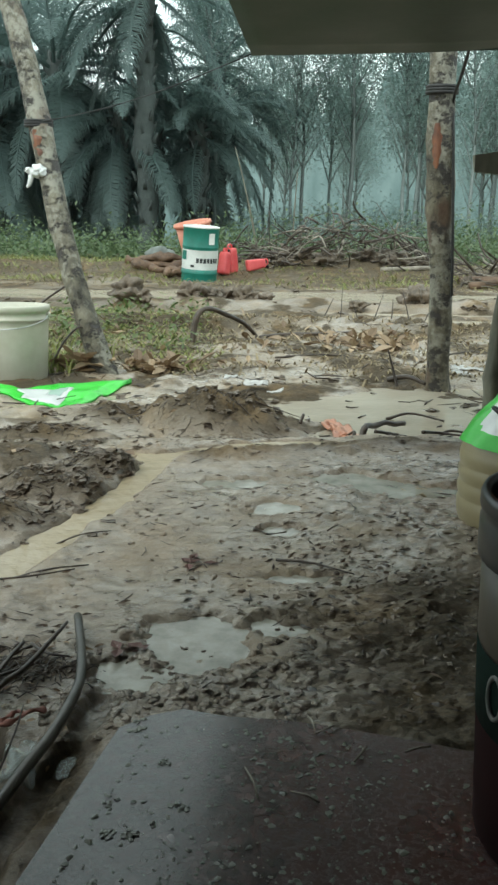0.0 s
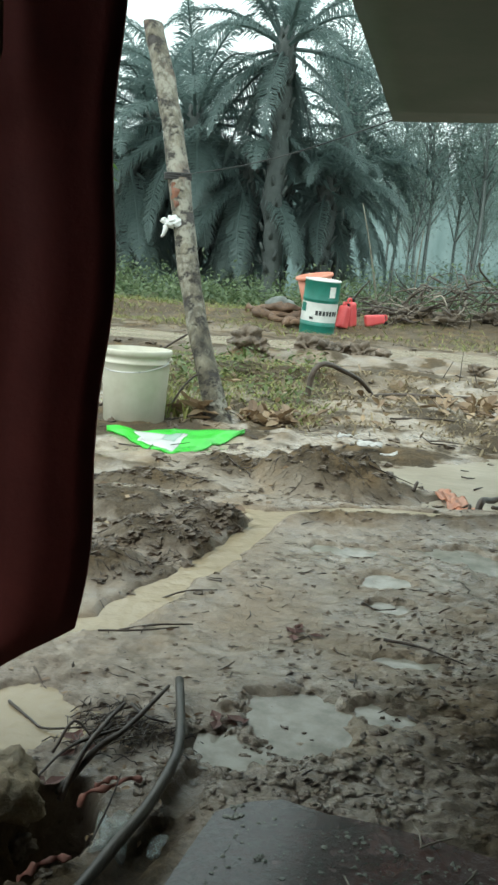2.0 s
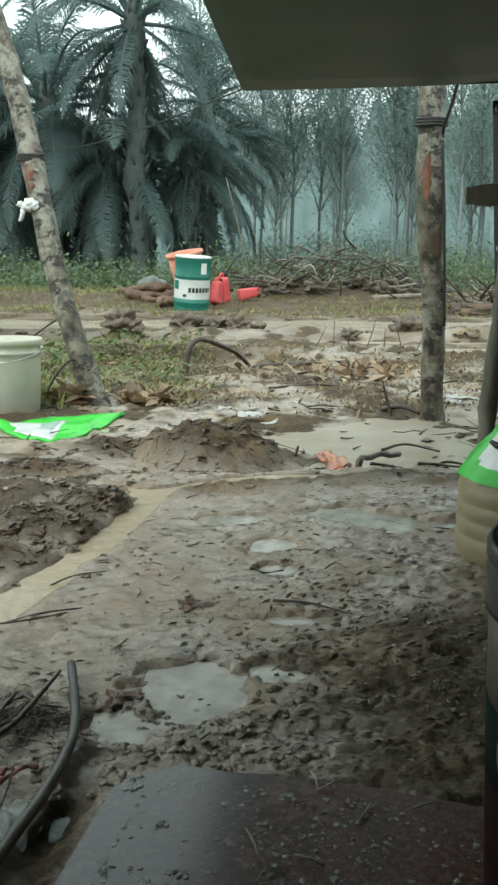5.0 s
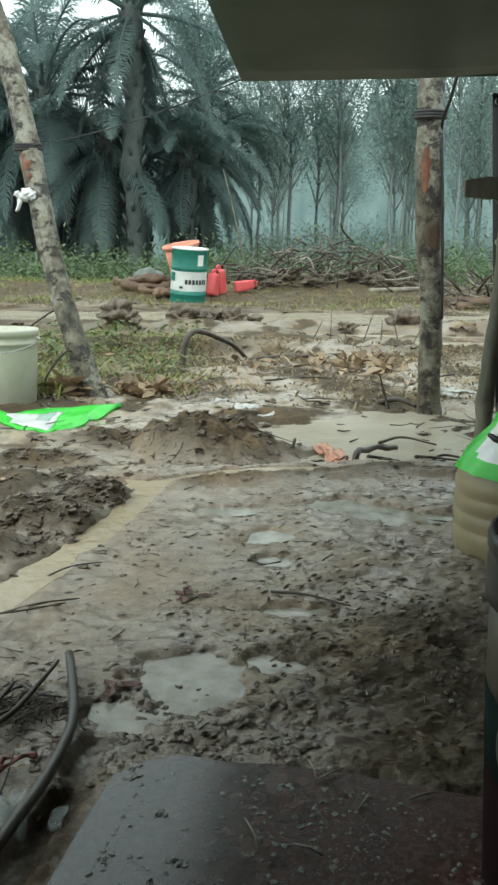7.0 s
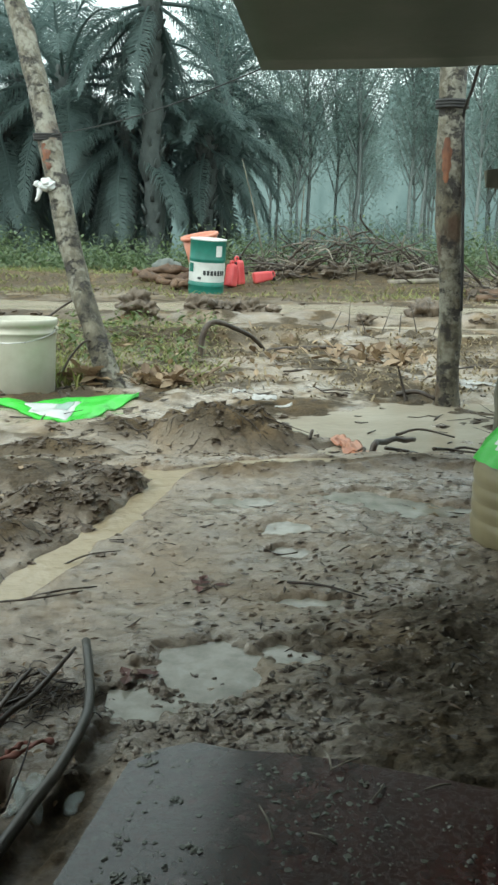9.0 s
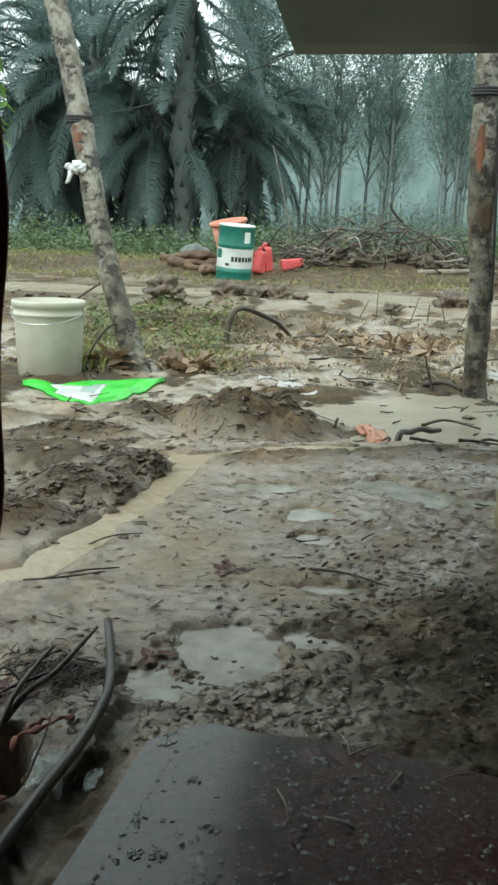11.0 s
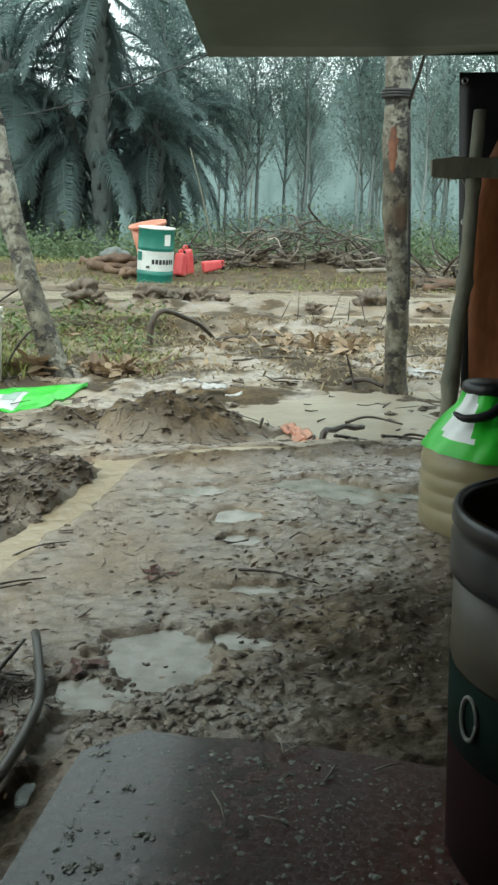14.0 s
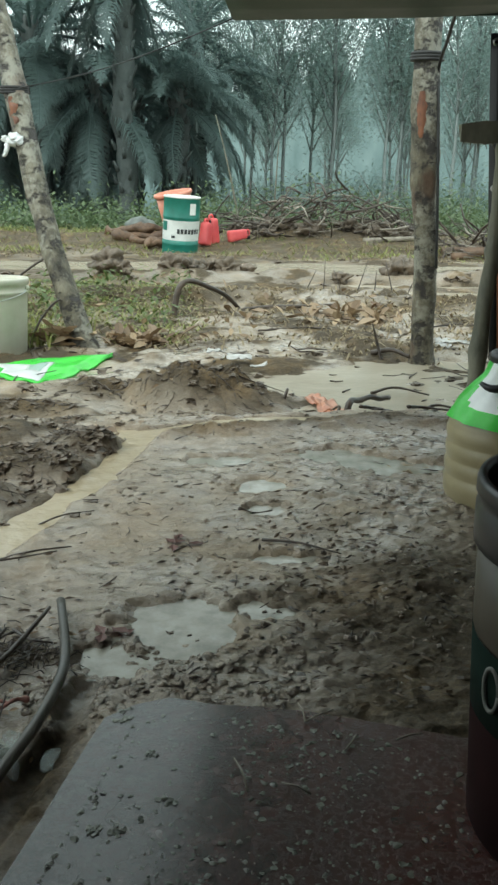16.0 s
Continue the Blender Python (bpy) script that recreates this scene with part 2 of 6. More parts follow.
def bark_material():
    m, nt, b = shader("lichen_bark")
    n = noise_node(nt, 14, 8, 0.7, (1, 1, 0.6))
    big = noise_node(nt, 4.2, 6, 0.65, (1, 1, 0.7))
    col = ramp(nt, n, [(0.36, (0.03, 0.026, 0.017)), (0.5, (0.115, 0.10, 0.066)), (0.66, (0.22, 0.20, 0.14))])
    patch = ramp(nt, calc(nt, 'ADD', calc(nt, 'MULTIPLY', big, 0.6), calc(nt, 'MULTIPLY', noise_node(nt, 38, 6, 0.7), 0.4)), [(0.49, (0, 0, 0)), (0.57, (0.85, 0.85, 0.85))])
    col = blend(nt, patch, col, (0.29, 0.28, 0.225))
    rust = ramp(nt, noise_node(nt, 6.5, 5, 0.6, (1, 1, 0.5)), [(0.57, (0, 0, 0)), (0.66, (0.6, 0.6, 0.6))])
    col = blend(nt, rust, col, (0.10, 0.045, 0.024))
    dark = ramp(nt, noise_node(nt, 11, 7, 0.75, (1, 1, 1.3)), [(0.53, (0, 0, 0)), (0.585, (0.95, 0.95, 0.95))])
    col = blend(nt, dark, col, (0.028, 0.022, 0.018))
    nt.links.new(col, b.inputs["Base Color"])
    b.inputs["Roughness"].default_value = 0.55
    bump(nt, b, calc(nt, 'ADD', n, calc(nt, 'MULTIPLY', dark, -0.35)), 1.0, 0.014)
    return m


def board_material():
    """Red-brown plywood with mud smeared over one side."""
    m, nt, b = shader("muddy_plywood")
    tc = nt.nodes.new("ShaderNodeTexCoord")
    sep = nt.nodes.new("ShaderNodeSeparateXYZ")
    nt.links.new(tc.outputs["Object"], sep.inputs[0])
    red = ramp(nt, noise_node(nt, 9, 8, 0.7, (1, 0.3, 1)), [(0.3, (0.034, 0.011, 0.009)), (0.7, (0.088, 0.031, 0.024))])
    mud = ramp(nt, noise_node(nt, 75, 7, 0.75), [(0.42, (0.016, 0.018, 0.015)), (0.62, (0.085, 0.086, 0.070))])
    n = noise_node(nt, 48, 9, 0.8)
    where = calc(nt, 'ADD', calc(nt, 'MULTIPLY', n, 1.1), calc(nt, 'MULTIPLY', sep.outputs[0], -1.25))
    mask = ramp(nt, where, [(0.34, (0, 0, 0)), (0.58, (0.85, 0.85, 0.85))])
    nt.links.new(blend(nt, mask, red, mud), b.inputs["Base Color"])
    nt.links.new(ramp(nt, noise_node(nt, 5, 4, 0.6), [(0.3, (0.15, 0.15, 0.15)), (0.7, (0.4, 0.4, 0.4))]), b.inputs["Roughness"])
    b.inputs["Coat Weight"].default_value, b.inputs["Coat Roughness"].default_value = 1.0, 0.2
    beads = ramp(nt, noise_node(nt, 120, 5, 0.65), [(0.50, (0, 0, 0)), (0.68, (1, 1, 1))])
    grit = calc(nt, 'ADD', calc(nt, 'MULTIPLY', mask, n), calc(nt, 'MULTIPLY', beads, calc(nt, 'ADD', calc(nt, 'MULTIPLY', mask, 1.0), 0.16)))
    bump(nt, b, grit, 1.0, 0.009)
    return m


MUD = mud_material()
WATER = water_material("muddy_water", (0.31, 0.25, 0.155), (0.43, 0.36, 0.245), 0.16, 0.4)
# sky reflection is put into this paler base colour
TRACK_WATER = water_material("sky_paled_track_water", (0.36, 0.31, 0.23), (0.49, 0.43, 0.335), 0.18, 0.15)
PUDDLE = water_material("puddle_water", (0.27, 0.255, 0.205), (0.40, 0.385, 0.325), 0.06, 0.08, 14, (0.68, 0.97))
BARK = bark_material()
BOARD = board_material()
CLOD = plain("clod_soil", (0.065, 0.049, 0.034), (0.19, 0.145, 0.10), 40, 0.5, 0.8, 0.01)
CLAY = plain("clay_lump", (0.16, 0.12, 0.07), (0.43, 0.34, 0.21), 34, 0.55, 1.0, 0.012)
TWIG = plain("wet_twig", (0.022, 0.016, 0.012), (0.085, 0.062, 0.044), 30, 0.45, 0.5, 0.004)
PALE_TWIG = plain("bleached_wood", (0.13, 0.11, 0.085), (0.34, 0.30, 0.24), 18, 0.6, 0.5, 0.005, (1, 1, 0.3))
DEAD_LEAF = leafy("dead_leaf", (0.14, 0.085, 0.045), (0.42, 0.31, 0.19), 0.45, 0.15)
GRASS = leafy("grass", (0.10, 0.135, 0.028), (0.34, 0.35, 0.115), 0.5, 0.3)
WEED = leafy("weed_leaf", (0.05, 0.085, 0.02), (0.16, 0.21, 0.07), 0.45, 0.3)
STRAW = leafy("dry_grass", (0.15, 0.11, 0.06), (0.36, 0.29, 0.17), 0.6, 0.2)
# rain haze is mixed into the palm and rubber tree colours below
HAZY_PALM_LEAF = leafy("hazy_palm_leaflet", (0.165, 0.235, 0.222), (0.215, 0.295, 0.28), 0.6, 0.6)
HAZY_PALM_DEAD = leafy("hazy_dead_palm_leaflet", (0.165, 0.225, 0.212), (0.215, 0.275, 0.26), 0.65, 0.6)
HAZY_RUBBER_LEAF = leafy("hazy_rubber_leaf", (0.21, 0.295, 0.27), (0.33, 0.425, 0.39), 0.36, 0.6)
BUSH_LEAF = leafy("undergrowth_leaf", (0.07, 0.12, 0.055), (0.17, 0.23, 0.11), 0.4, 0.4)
HAZY_PALM_TRUNK = plain("hazy_palm_trunk", (0.06, 0.075, 0.07), (0.11, 0.13, 0.122), 5, 0.7, 1.0, 0.05)
HAZY_RUBBER_TRUNK = plain("hazy_rubber_bark", (0.13, 0.16, 0.152), (0.22, 0.255, 0.24), 6, 0.6, 0.5, 0.02)
TARP = plain("olive_tarpaulin", (0.016, 0.036, 0.023), (0.028, 0.056, 0.037), 5, 0.5, 0.25, 0.006)
WALL_TARP = plain("dark_tarpaulin", (0.02, 0.022, 0.022), (0.05, 0.052, 0.048), 4, 0.5, 0.3, 0.01)
MAROON = plain("maroon_cloth", (0.14, 0.024, 0.020), (0.21, 0.038, 0.031), 12, 0.7, 0.4, 0.006)
BANNER = plain("faded_orange_banner", (0.15, 0.045, 0.02), (0.50, 0.185, 0.075), 13, 0.5, 0.35, 0.005, (1, 1, 0.35))
BLACK = plain("black_plastic", (0.006, 0.006, 0.007), (0.016, 0.016, 0.018), 25, 0.38, 0.1, 0.001)
CREAM = plain("grimy_cream_plastic", (0.54, 0.52, 0.40), (0.72, 0.71, 0.60), 7, 0.42, 0.15, 0.002)
# pail wall and labels are coloured darker for the shade they stand in
PAIL_CREAM_SHADED = plain("shaded_pail_plastic", (0.035, 0.027, 0.016), (0.085, 0.065, 0.042), 9, 0.45, 0.2, 0.002)
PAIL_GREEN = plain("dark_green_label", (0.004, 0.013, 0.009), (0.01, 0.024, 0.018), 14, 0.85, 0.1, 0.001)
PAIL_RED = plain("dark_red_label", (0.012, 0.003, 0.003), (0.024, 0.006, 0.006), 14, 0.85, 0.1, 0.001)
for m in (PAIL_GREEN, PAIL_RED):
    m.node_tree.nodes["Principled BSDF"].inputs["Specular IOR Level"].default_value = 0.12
PAIL_MARK = plain("pale_print", (0.13, 0.13, 0.12), (0.2, 0.2, 0.18), 30, 0.5, 0)
DRUM_GREEN = plain("green_drum_paint", (0.004, 0.105, 0.075), (0.012, 0.18, 0.135), 6, 0.38, 0.15, 0.004)
DRUM_WHITE = plain("white_drum_paint", (0.50, 0.52, 0.49), (0.72, 0.74, 0.70), 5, 0.45, 0.1, 0.003)
DRUM_INK = plain("dark_print", (0.02, 0.025, 0.025), (0.05, 0.055, 0.055), 9, 0.5, 0)
ORANGE = plain("orange_plastic", (0.46, 0.15, 0.09), (0.63, 0.27, 0.18), 4, 0.45, 0.2, 0.004)
RED = plain("red_plastic", (0.58, 0.06, 0.065), (0.76, 0.13, 0.125), 5, 0.4, 0.15, 0.004)
GREEN_BAG = plain("bright_green_bag", (0.015, 0.42, 0.02), (0.05, 0.66, 0.05), 9, 0.32, 0.3, 0.006)
WHITE_BAG = plain("white_print_bag", (0.55, 0.57, 0.55), (0.75, 0.77, 0.75), 9, 0.38, 0.3, 0.006)
TEAL_PRINT = plain("grey_green_print", (0.28, 0.42, 0.36), (0.45, 0.58, 0.52), 9, 0.4, 0.2, 0.004)
JUG = plain("yellowed_jug_plastic", (0.19, 0.155, 0.08), (0.33, 0.28, 0.17), 6, 0.35, 0.15, 0.003)
ORANGE_BAG = plain("pale_orange_film", (0.62, 0.22, 0.12), (0.74, 0.36, 0.22), 12, 0.35, 0.4, 0.006)
ROPE = plain("dark_cord", (0.01, 0.01, 0.01), (0.03, 0.03, 0.028), 40, 0.6, 0.3, 0.002)
HOSE = plain("muddy_hose", (0.014, 0.014, 0.011), (0.075, 0.068, 0.053), 20, 0.4, 0.4, 0.003)
WOOD_CUT = plain("tapped_wood", (0.05, 0.018, 0.013), (0.27, 0.105, 0.045), 32, 0.55, 0.7, 0.008, (1, 1, 0.4))
OFFCUT = plain("weathered_timber", (0.11, 0.075, 0.028), (0.27, 0.19, 0.075), 12, 0.55, 0.4, 0.004, (1, 1, 0.2))
POLE = plain("sapling_pole", (0.06, 0.06, 0.042), (0.22, 0.21, 0.155), 16, 0.6, 0.6, 0.006, (1, 1, 0.4))
STEEL = plain("eyelet_metal", (0.5, 0.5, 0.5), (0.7, 0.7, 0.7), 20, 0.3, 0, metal=1.0)
LOG = plain("cut_log", (0.06, 0.035, 0.02), (0.20, 0.12, 0.07), 12, 0.6, 0.6, 0.01)
LITTER_WHITE = plain("litter_scraps", (0.26, 0.25, 0.23), (0.6, 0.6, 0.57), 12, 0.45, 0.3, 0.004)

# ---------------------------------------------------------------- ground
CHANNEL = [(-1.7, 0.75), (-0.95, 1.08), (-0.62, 1.24), (-0.425, 1.37), (-0.335, 1.68), (-0.265, 2.0), (-0.225, 2.17), (-0.13, 2.26), (0.05, 2.33), (0.22, 2.37)]
PUDDLES = [(-0.083, 1.108, 0.075, 0.085), (-0.150, 1.02, 0.058, 0.042), (0.038, 1.172, 0.042, 0.036), (0.064, 1.352, 0.052, 0.026),
           (0.13, 1.365, 0.022, 0.012), (-0.03, 1.93, 0.095, 0.042), (0.035, 1.74, 0.065, 0.045), (0.25, 1.985, 0.10, 0.055),
           (0.37, 1.90, 0.13, 0.055), (0.30, 1.22, 0.03, 0.015), (0.05, 1.60, 0.04, 0.035), (-0.44, 1.03, 0.085, 0.075), (-0.30, 2.17, 0.09, 0.05), (-0.62, 1.95, 0.07, 0.05)]
MOUNDS = [(-0.10, 2.74, 0.23, 0.17, 0.088), (-0.40, 2.80, 0.20, 0.11, 0.035), (-0.46, 1.84, 0.12, 0.10, 0.040), (-0.38, 2.02, 0.09, 0.08, 0.035),
          (-0.56, 1.62, 0.12, 0.10, 0.035), (-0.66, 2.50, 0.20, 0.07, 0.04), (-0.47, 0.88, 0.07, 0.06, 0.022), (-0.62, 2.10, 0.17, 0.10, 0.035), (-0.85, 1.85, 0.20, 0.14, 0.045),
          (-1.15, 7.65, 0.22, 0.2, 0.15), (-0.45, 7.9, 0.35, 0.2, 0.07), (0.55, 8.3, 0.3, 0.2, 0.05), (2.2, 8.0, 0.4, 0.2, 0.05),
          (1.2, 5.7, 0.9, 0.25, 0.07), (-0.2, 5.9, 0.8, 0.3, 0.07), (1.6, 15.6, 1.4, 0.8, 0.22)]


HOLE = [(-0.385, 0.745), (-0.325, 0.80), (-0.312, 0.865)]
GROOVE = [(-0.185, 0.96), (-0.195, 0.87), (-0.215, 0.78), (-0.235, 0.68), (-0.25, 0.6)]
# dark mud by roots and hose; the hole's shade is toned in too
DARK_SOIL_AND_SHADE = [(-0.285, 1.03, 0.055, 0.05), (-0.34, 0.83, 0.07, 0.06), (-0.20, 0.80, 0.035, 0.13), (-0.28, 0.74, 0.06, 0.06)]


def line_distance(x, y, pts):
    best = np.full(np.shape(x), 1e9)
    for (ax, ay), (bx, by) in zip(pts, pts[1:]):
        dx, dy = bx - ax, by - ay
        t = np.clip(((x - ax) * dx + (y - ay) * dy) / (dx * dx + dy * dy), 0, 1)
        best = np.minimum(best, np.hypot(x - ax - t * dx, y - ay - t * dy))
    return best


def yard(x, y):
    """1 on the trodden raised yard before the shelter, 0 beyond the ditch."""
    lip = np.interp(x, [-3, -0.9, -0.3, 0.05, 0.4, 0.9, 4], [2.1, 2.3, 2.40, 2.44, 2.48, 2.42, 2.2])
    return smooth(0.10, -0.04, y - lip + 0.03 * vnoise(x * 9, y * 9, 5))


def height(x, y):
    x, y = np.asarray(x, float), np.asarray(y, float)
    inside = yard(x, y)
    near = smooth(16, 5, y)
    out = 0.012 + 0.030 * fbm(x, y, 1.3, 4, 11) * near + 0.018 * fbm(x, y, 7, 4, 12) * near
    out = out + 0.03 * smooth(4.0, 4.9, y)
    out = out + 0.03 * smooth(-0.6, -1.2, x) * smooth(3.9, 4.6, y) * smooth(7.0, 6.0, y)
    # flooded wheel tracks of the dirt road
    wob = 0.35 * vnoise(x * 0.35, y * 0.1, 21)
    for c, w, d in ((6.75, 0.28, 0.10), (7.6, 0.2, 0.07), (10.1, 0.95, 0.12)):
        out = out - d * np.exp(-((y - c - wob) / w) ** 2)
    out = out + 0.03 * np.exp(-((y - 8.1 - wob) / 0.35) ** 2)
    out = out + 0.20 * smooth(13.0, 14.5, y) + 0.08 * smooth(11.0, 12.3, y) * vnoise(x * 0.9, y * 0.9, 4) * smooth(30, 15, y)
    rise = 0.0535 + 0.004 * fbm(x, y, 3.5, 3, 31) + 0.0042 * fbm(x * 0.7, y, 26, 5, 32, 0.6) * (1 - 0.45 * smooth(0.25, 0.0, x))
    clumps = np.maximum(0, fbm(x, y, 58, 4, 33, 0.65) - 0.1)
    rough = smooth(1.75, 1.2, y + 0.7 * np.abs(x - 0.22)) * 0.9 + 0.1
    rise = rise + 0.0032 * clumps * rough + 0.0026 * fbm(x * 0.75, y, 62, 3, 36, 0.6) * (0.35 + smooth(-0.2, 0.5, fbm(x, y, 5, 3, 37)))
    rise = rise + (0.022 + 0.008 * fbm(x, y, 24, 3, 39)) * np.exp(-((y - np.interp(x, [-0.3, 0.05, 0.4, 0.9], [2.06, 2.20, 2.30, 2.25])) / 0.07) ** 2) * smooth(-0.35, -0.1, x)
    rise = rise + 0.006 * smooth(0.30, 0.62, x) * smooth(2.1, 1.6, y)
    for px, py, rx, ry in PUDDLES:
        edge = 0.55 * fbm(x, y, 17, 3, 41, 0.6) + 0.45 * fbm(x, y, 60, 3, 43, 0.6)
        q = ((x - px) / rx) ** 2 + ((y - py) / ry) ** 2
        dip = smooth(1.7, 0.4, q + edge)
        rise = rise * (1 - dip) + (0.040 + 0.8 * (rise - 0.0535)) * dip
    rise = np.where(y < 0.95, np.minimum(rise, 0.078), rise)
    h = out * (1 - inside) + rise * inside
    for mx, my, rx, ry, k in MOUNDS:
        q = np.exp(-(((x - mx) / rx) ** 2 + ((y - my) / ry) ** 2) ** (1.4 if my > 6 else 1.9))
        h = h + k * q * (1 + (0.24 * fbm(x, y, 21, 5, 51, 0.52) if my < 6 else 0.34 * fbm(x, y, 4, 4, 51, 0.6)))
    ditch = line_distance(x, y, CHANNEL) + 0.012 * fbm(x, y, 14, 2, 61)
    cut = smooth(0.050, 0.018, ditch)
    h = h * (1 - cut) + 0.028 * cut
    h = h - 0.022 * np.exp(-(((x - 0.36) / 0.22) ** 2 + ((y - 3.15) / 0.22) ** 2)) - 0.03 * np.exp(-(((x - 0.5) / 0.25) ** 2 + ((y - 2.72) / 0.10) ** 2))
    # a washed-out hole beside the hose
    wash = line_distance(x, y, HOLE) + 0.012 * fbm(x, y, 26, 3, 91)
    h = h - 0.085 * smooth(0.052, 0.022, wash)
    h = h - 0.016 * smooth(0.026, 0.008, line_distance(x, y, GROOVE) + 0.008 * fbm(x, y, 40, 3, 92))
    # the flat bed under the board
    bx, by = (x + 0.117) * 0.98 - (y - 0.879) * 0.2, (x + 0.117) * -0.2 - (y - 0.879) * 0.98
    under = smooth(-0.03, 0.01, bx) * smooth(-0.03, 0.01, by) * smooth(1.6, 1.2, y)
    h = h * (1 - under) + np.minimum(h, 0.074) * under
    return h


def pale_yard(x, y):
    return yard(x, y) * smooth(0.30, 0.0, x - 0.25 * (y - 1.2)) * smooth(0.95, 1.25, y + 0.3 * x)


def humus(x, y):
    v = np.zeros(np.shape(x))
    for mx, my, rx, ry, k in MOUNDS[:9]:
        v = np.maximum(v, 1.1 * np.exp(-(((x - mx) / rx) ** 2 + ((y - my) / ry) ** 2) * 0.8))
    v = np.maximum(v, 0.8 * smooth(-0.15, 0.4, fbm(x, y, 8, 3, 75)) * smooth(-0.25, -0.42, x) * smooth(1.45, 1.7, y) * smooth(3.0, 2.3, y))
    v = np.maximum(v, (0.34 + 0.45 * smooth(0.0, 0.25, x)) * smooth(-0.3, 0.4, fbm(x, y, 5, 4, 71)) * smooth(2.0, 1.1, y + 0.3 * np.abs(x - 0.25)))
    v = np.maximum(v, 0.78 * smooth(-0.02, 0.2, x + 0.07 * fbm(x, y, 14, 3, 77)) * smooth(1.42, 1.15, y - 0.5 * np.maximum(x - 0.2, 0) + 0.12 * fbm(x, y, 9, 4, 78)) * smooth(-0.9, 0.5, y) * smooth(2.4, 1.0, x))
    v = np.maximum(v, 1.0 * smooth(-0.35, 0.4, fbm(x, y, 3.4, 5, 72, 0.6)) * smooth(2.5, 2.9, y) * smooth(16, 12, y))
    v = np.maximum(v, 0.8 * smooth(4.6, 5.6, y) * (0.7 + 0.5 * fbm(x, y, 1.2, 4, 76)))
    crest = y - np.interp(x, [-0.3, 0.05, 0.4, 0.9], [2.08, 2.24, 2.33, 2.28])
    v = np.maximum(v, 0.75 * np.exp(-(crest / 0.08) ** 2) * smooth(-0.3, -0.1, x))
    for mx, my, rx, ry in DARK_SOIL_AND_SHADE:
        v = np.maximum(v, 1.0 * np.exp(-(((x - mx) / rx) ** 2 + ((y - my) / ry) ** 2)))
    v = np.maximum(v, 0.8 * smooth(11.6, 12.8, y))
    return v


def sandy(x, y):
    v = (1 - yard(x, y)) * smooth(30, 14, y)
    v = np.clip(v * (0.75 + 0.35 * fbm(x, y, 1.1, 3, 81)), 0, 1) * (1 - 0.45 * smooth(4.0, 5.5, y))
    pale = pale_yard(x, y) * (0.75 + 0.3 * fbm(x, y, 4, 3, 82))
    return np.clip(np.maximum(v, 0.62 * pale), 0, 1)


def build_ground():
    ys = [-6, -4, -2.5, -1.5, -0.8, -0.3, 0.05, 0.25, 0.4]
    y = 0.5
    while y < 15:
        ys.append(y)
        y += max(0.0052 * y, 0.004)
    while y < 3000:
        ys.append(y)
        y *= 1.05
    s_in = np.linspace(-0.6, 0.6, 300)
    s_out = 0.6 * 1.28 ** np.arange(1, 16)
    s = np.concatenate([-s_out[::-1], s_in, s_out])
    ys = np.array(ys)
    gx = s[None, :] * np.maximum(ys, 0.55)[:, None]
    gy = np.repeat(ys[:, None], len(s), 1)
    gz = height(gx, gy)
    verts = np.stack([gx, gy, gz], -1).reshape(-1, 3)
    n, k = len(ys), len(s)
    i = np.arange((n - 1) * k).reshape(n - 1, k)[:, :-1].ravel()
    faces = np.stack([i, i + 1, i + k + 1, i + k], -1)
    me = bpy.data.meshes.new("ground")
    me.vertices.add(len(verts))
    me.vertices.foreach_set("co", verts.ravel())
    me.loops.add(faces.size)
    me.loops.foreach_set("vertex_index", faces.ravel().astype(np.int32))
    me.polygons.add(len(faces))
    me.polygons.foreach_set("loop_start", np.arange(0, faces.size, 4, dtype=np.int32))
    me.polygons.foreach_set("use_smooth", np.ones(len(faces), bool))
    me.update(calc_edges=True)
    for name, fn in (("humus", humus), ("sand", sandy)):
        a = me.attributes.new(name, 'FLOAT', 'POINT')
        a.data.foreach_set("value", fn(gx, gy).ravel().astype(np.float32))
    me.materials.append(MUD)
    return tagged(new("ground", me), "wet churned grey-brown mud with sandy patches and puddles", "ground", kind="structure")


def height_table(x0, x1, y0, y1, step):
    xs, ys = np.arange(x0, x1 + step, step), np.arange(y0, y1 + step, step)
    gx, gy = np.meshgrid(xs, ys)
    return x0, y0, step, len(xs), len(ys), height(gx, gy).tolist()


NEAR, FAR = height_table(-2.2, 2.2, -2.5, 3.4, 0.01), height_table(-26, 30, 3.3, 62, 0.09)


def H(x, y):
    """The ground's height, read from a table."""
    x0, y0, step, nx, ny, rows = NEAR if y < 3.4 and abs(x) < 2.1 else FAR
    u, v = (x - x0) / step, (y - y0) / step
    i, j = max(0, min(int(u), nx - 2)), max(0, min(int(v), ny - 2))
    u, v = min(max(u - i, 0), 1), min(max(v - j, 0), 1)
    a, b = rows[j], rows[j + 1]
    return (a[i] * (1 - u) + a[i + 1] * u) * (1 - v) + (b[i] * (1 - u) + b[i + 1] * u) * v


build_ground()

g = Geo().add([(-40, 1.0, 0), (40, 1.0, 0), (40, 12.4, 0), (-40, 12.4, 0)], [(0, 1, 2, 3)])
thing("water", g, TRACK_WATER, "tan muddy rainwater in ditch and flooded dirt tracks", "water", kind="structure")
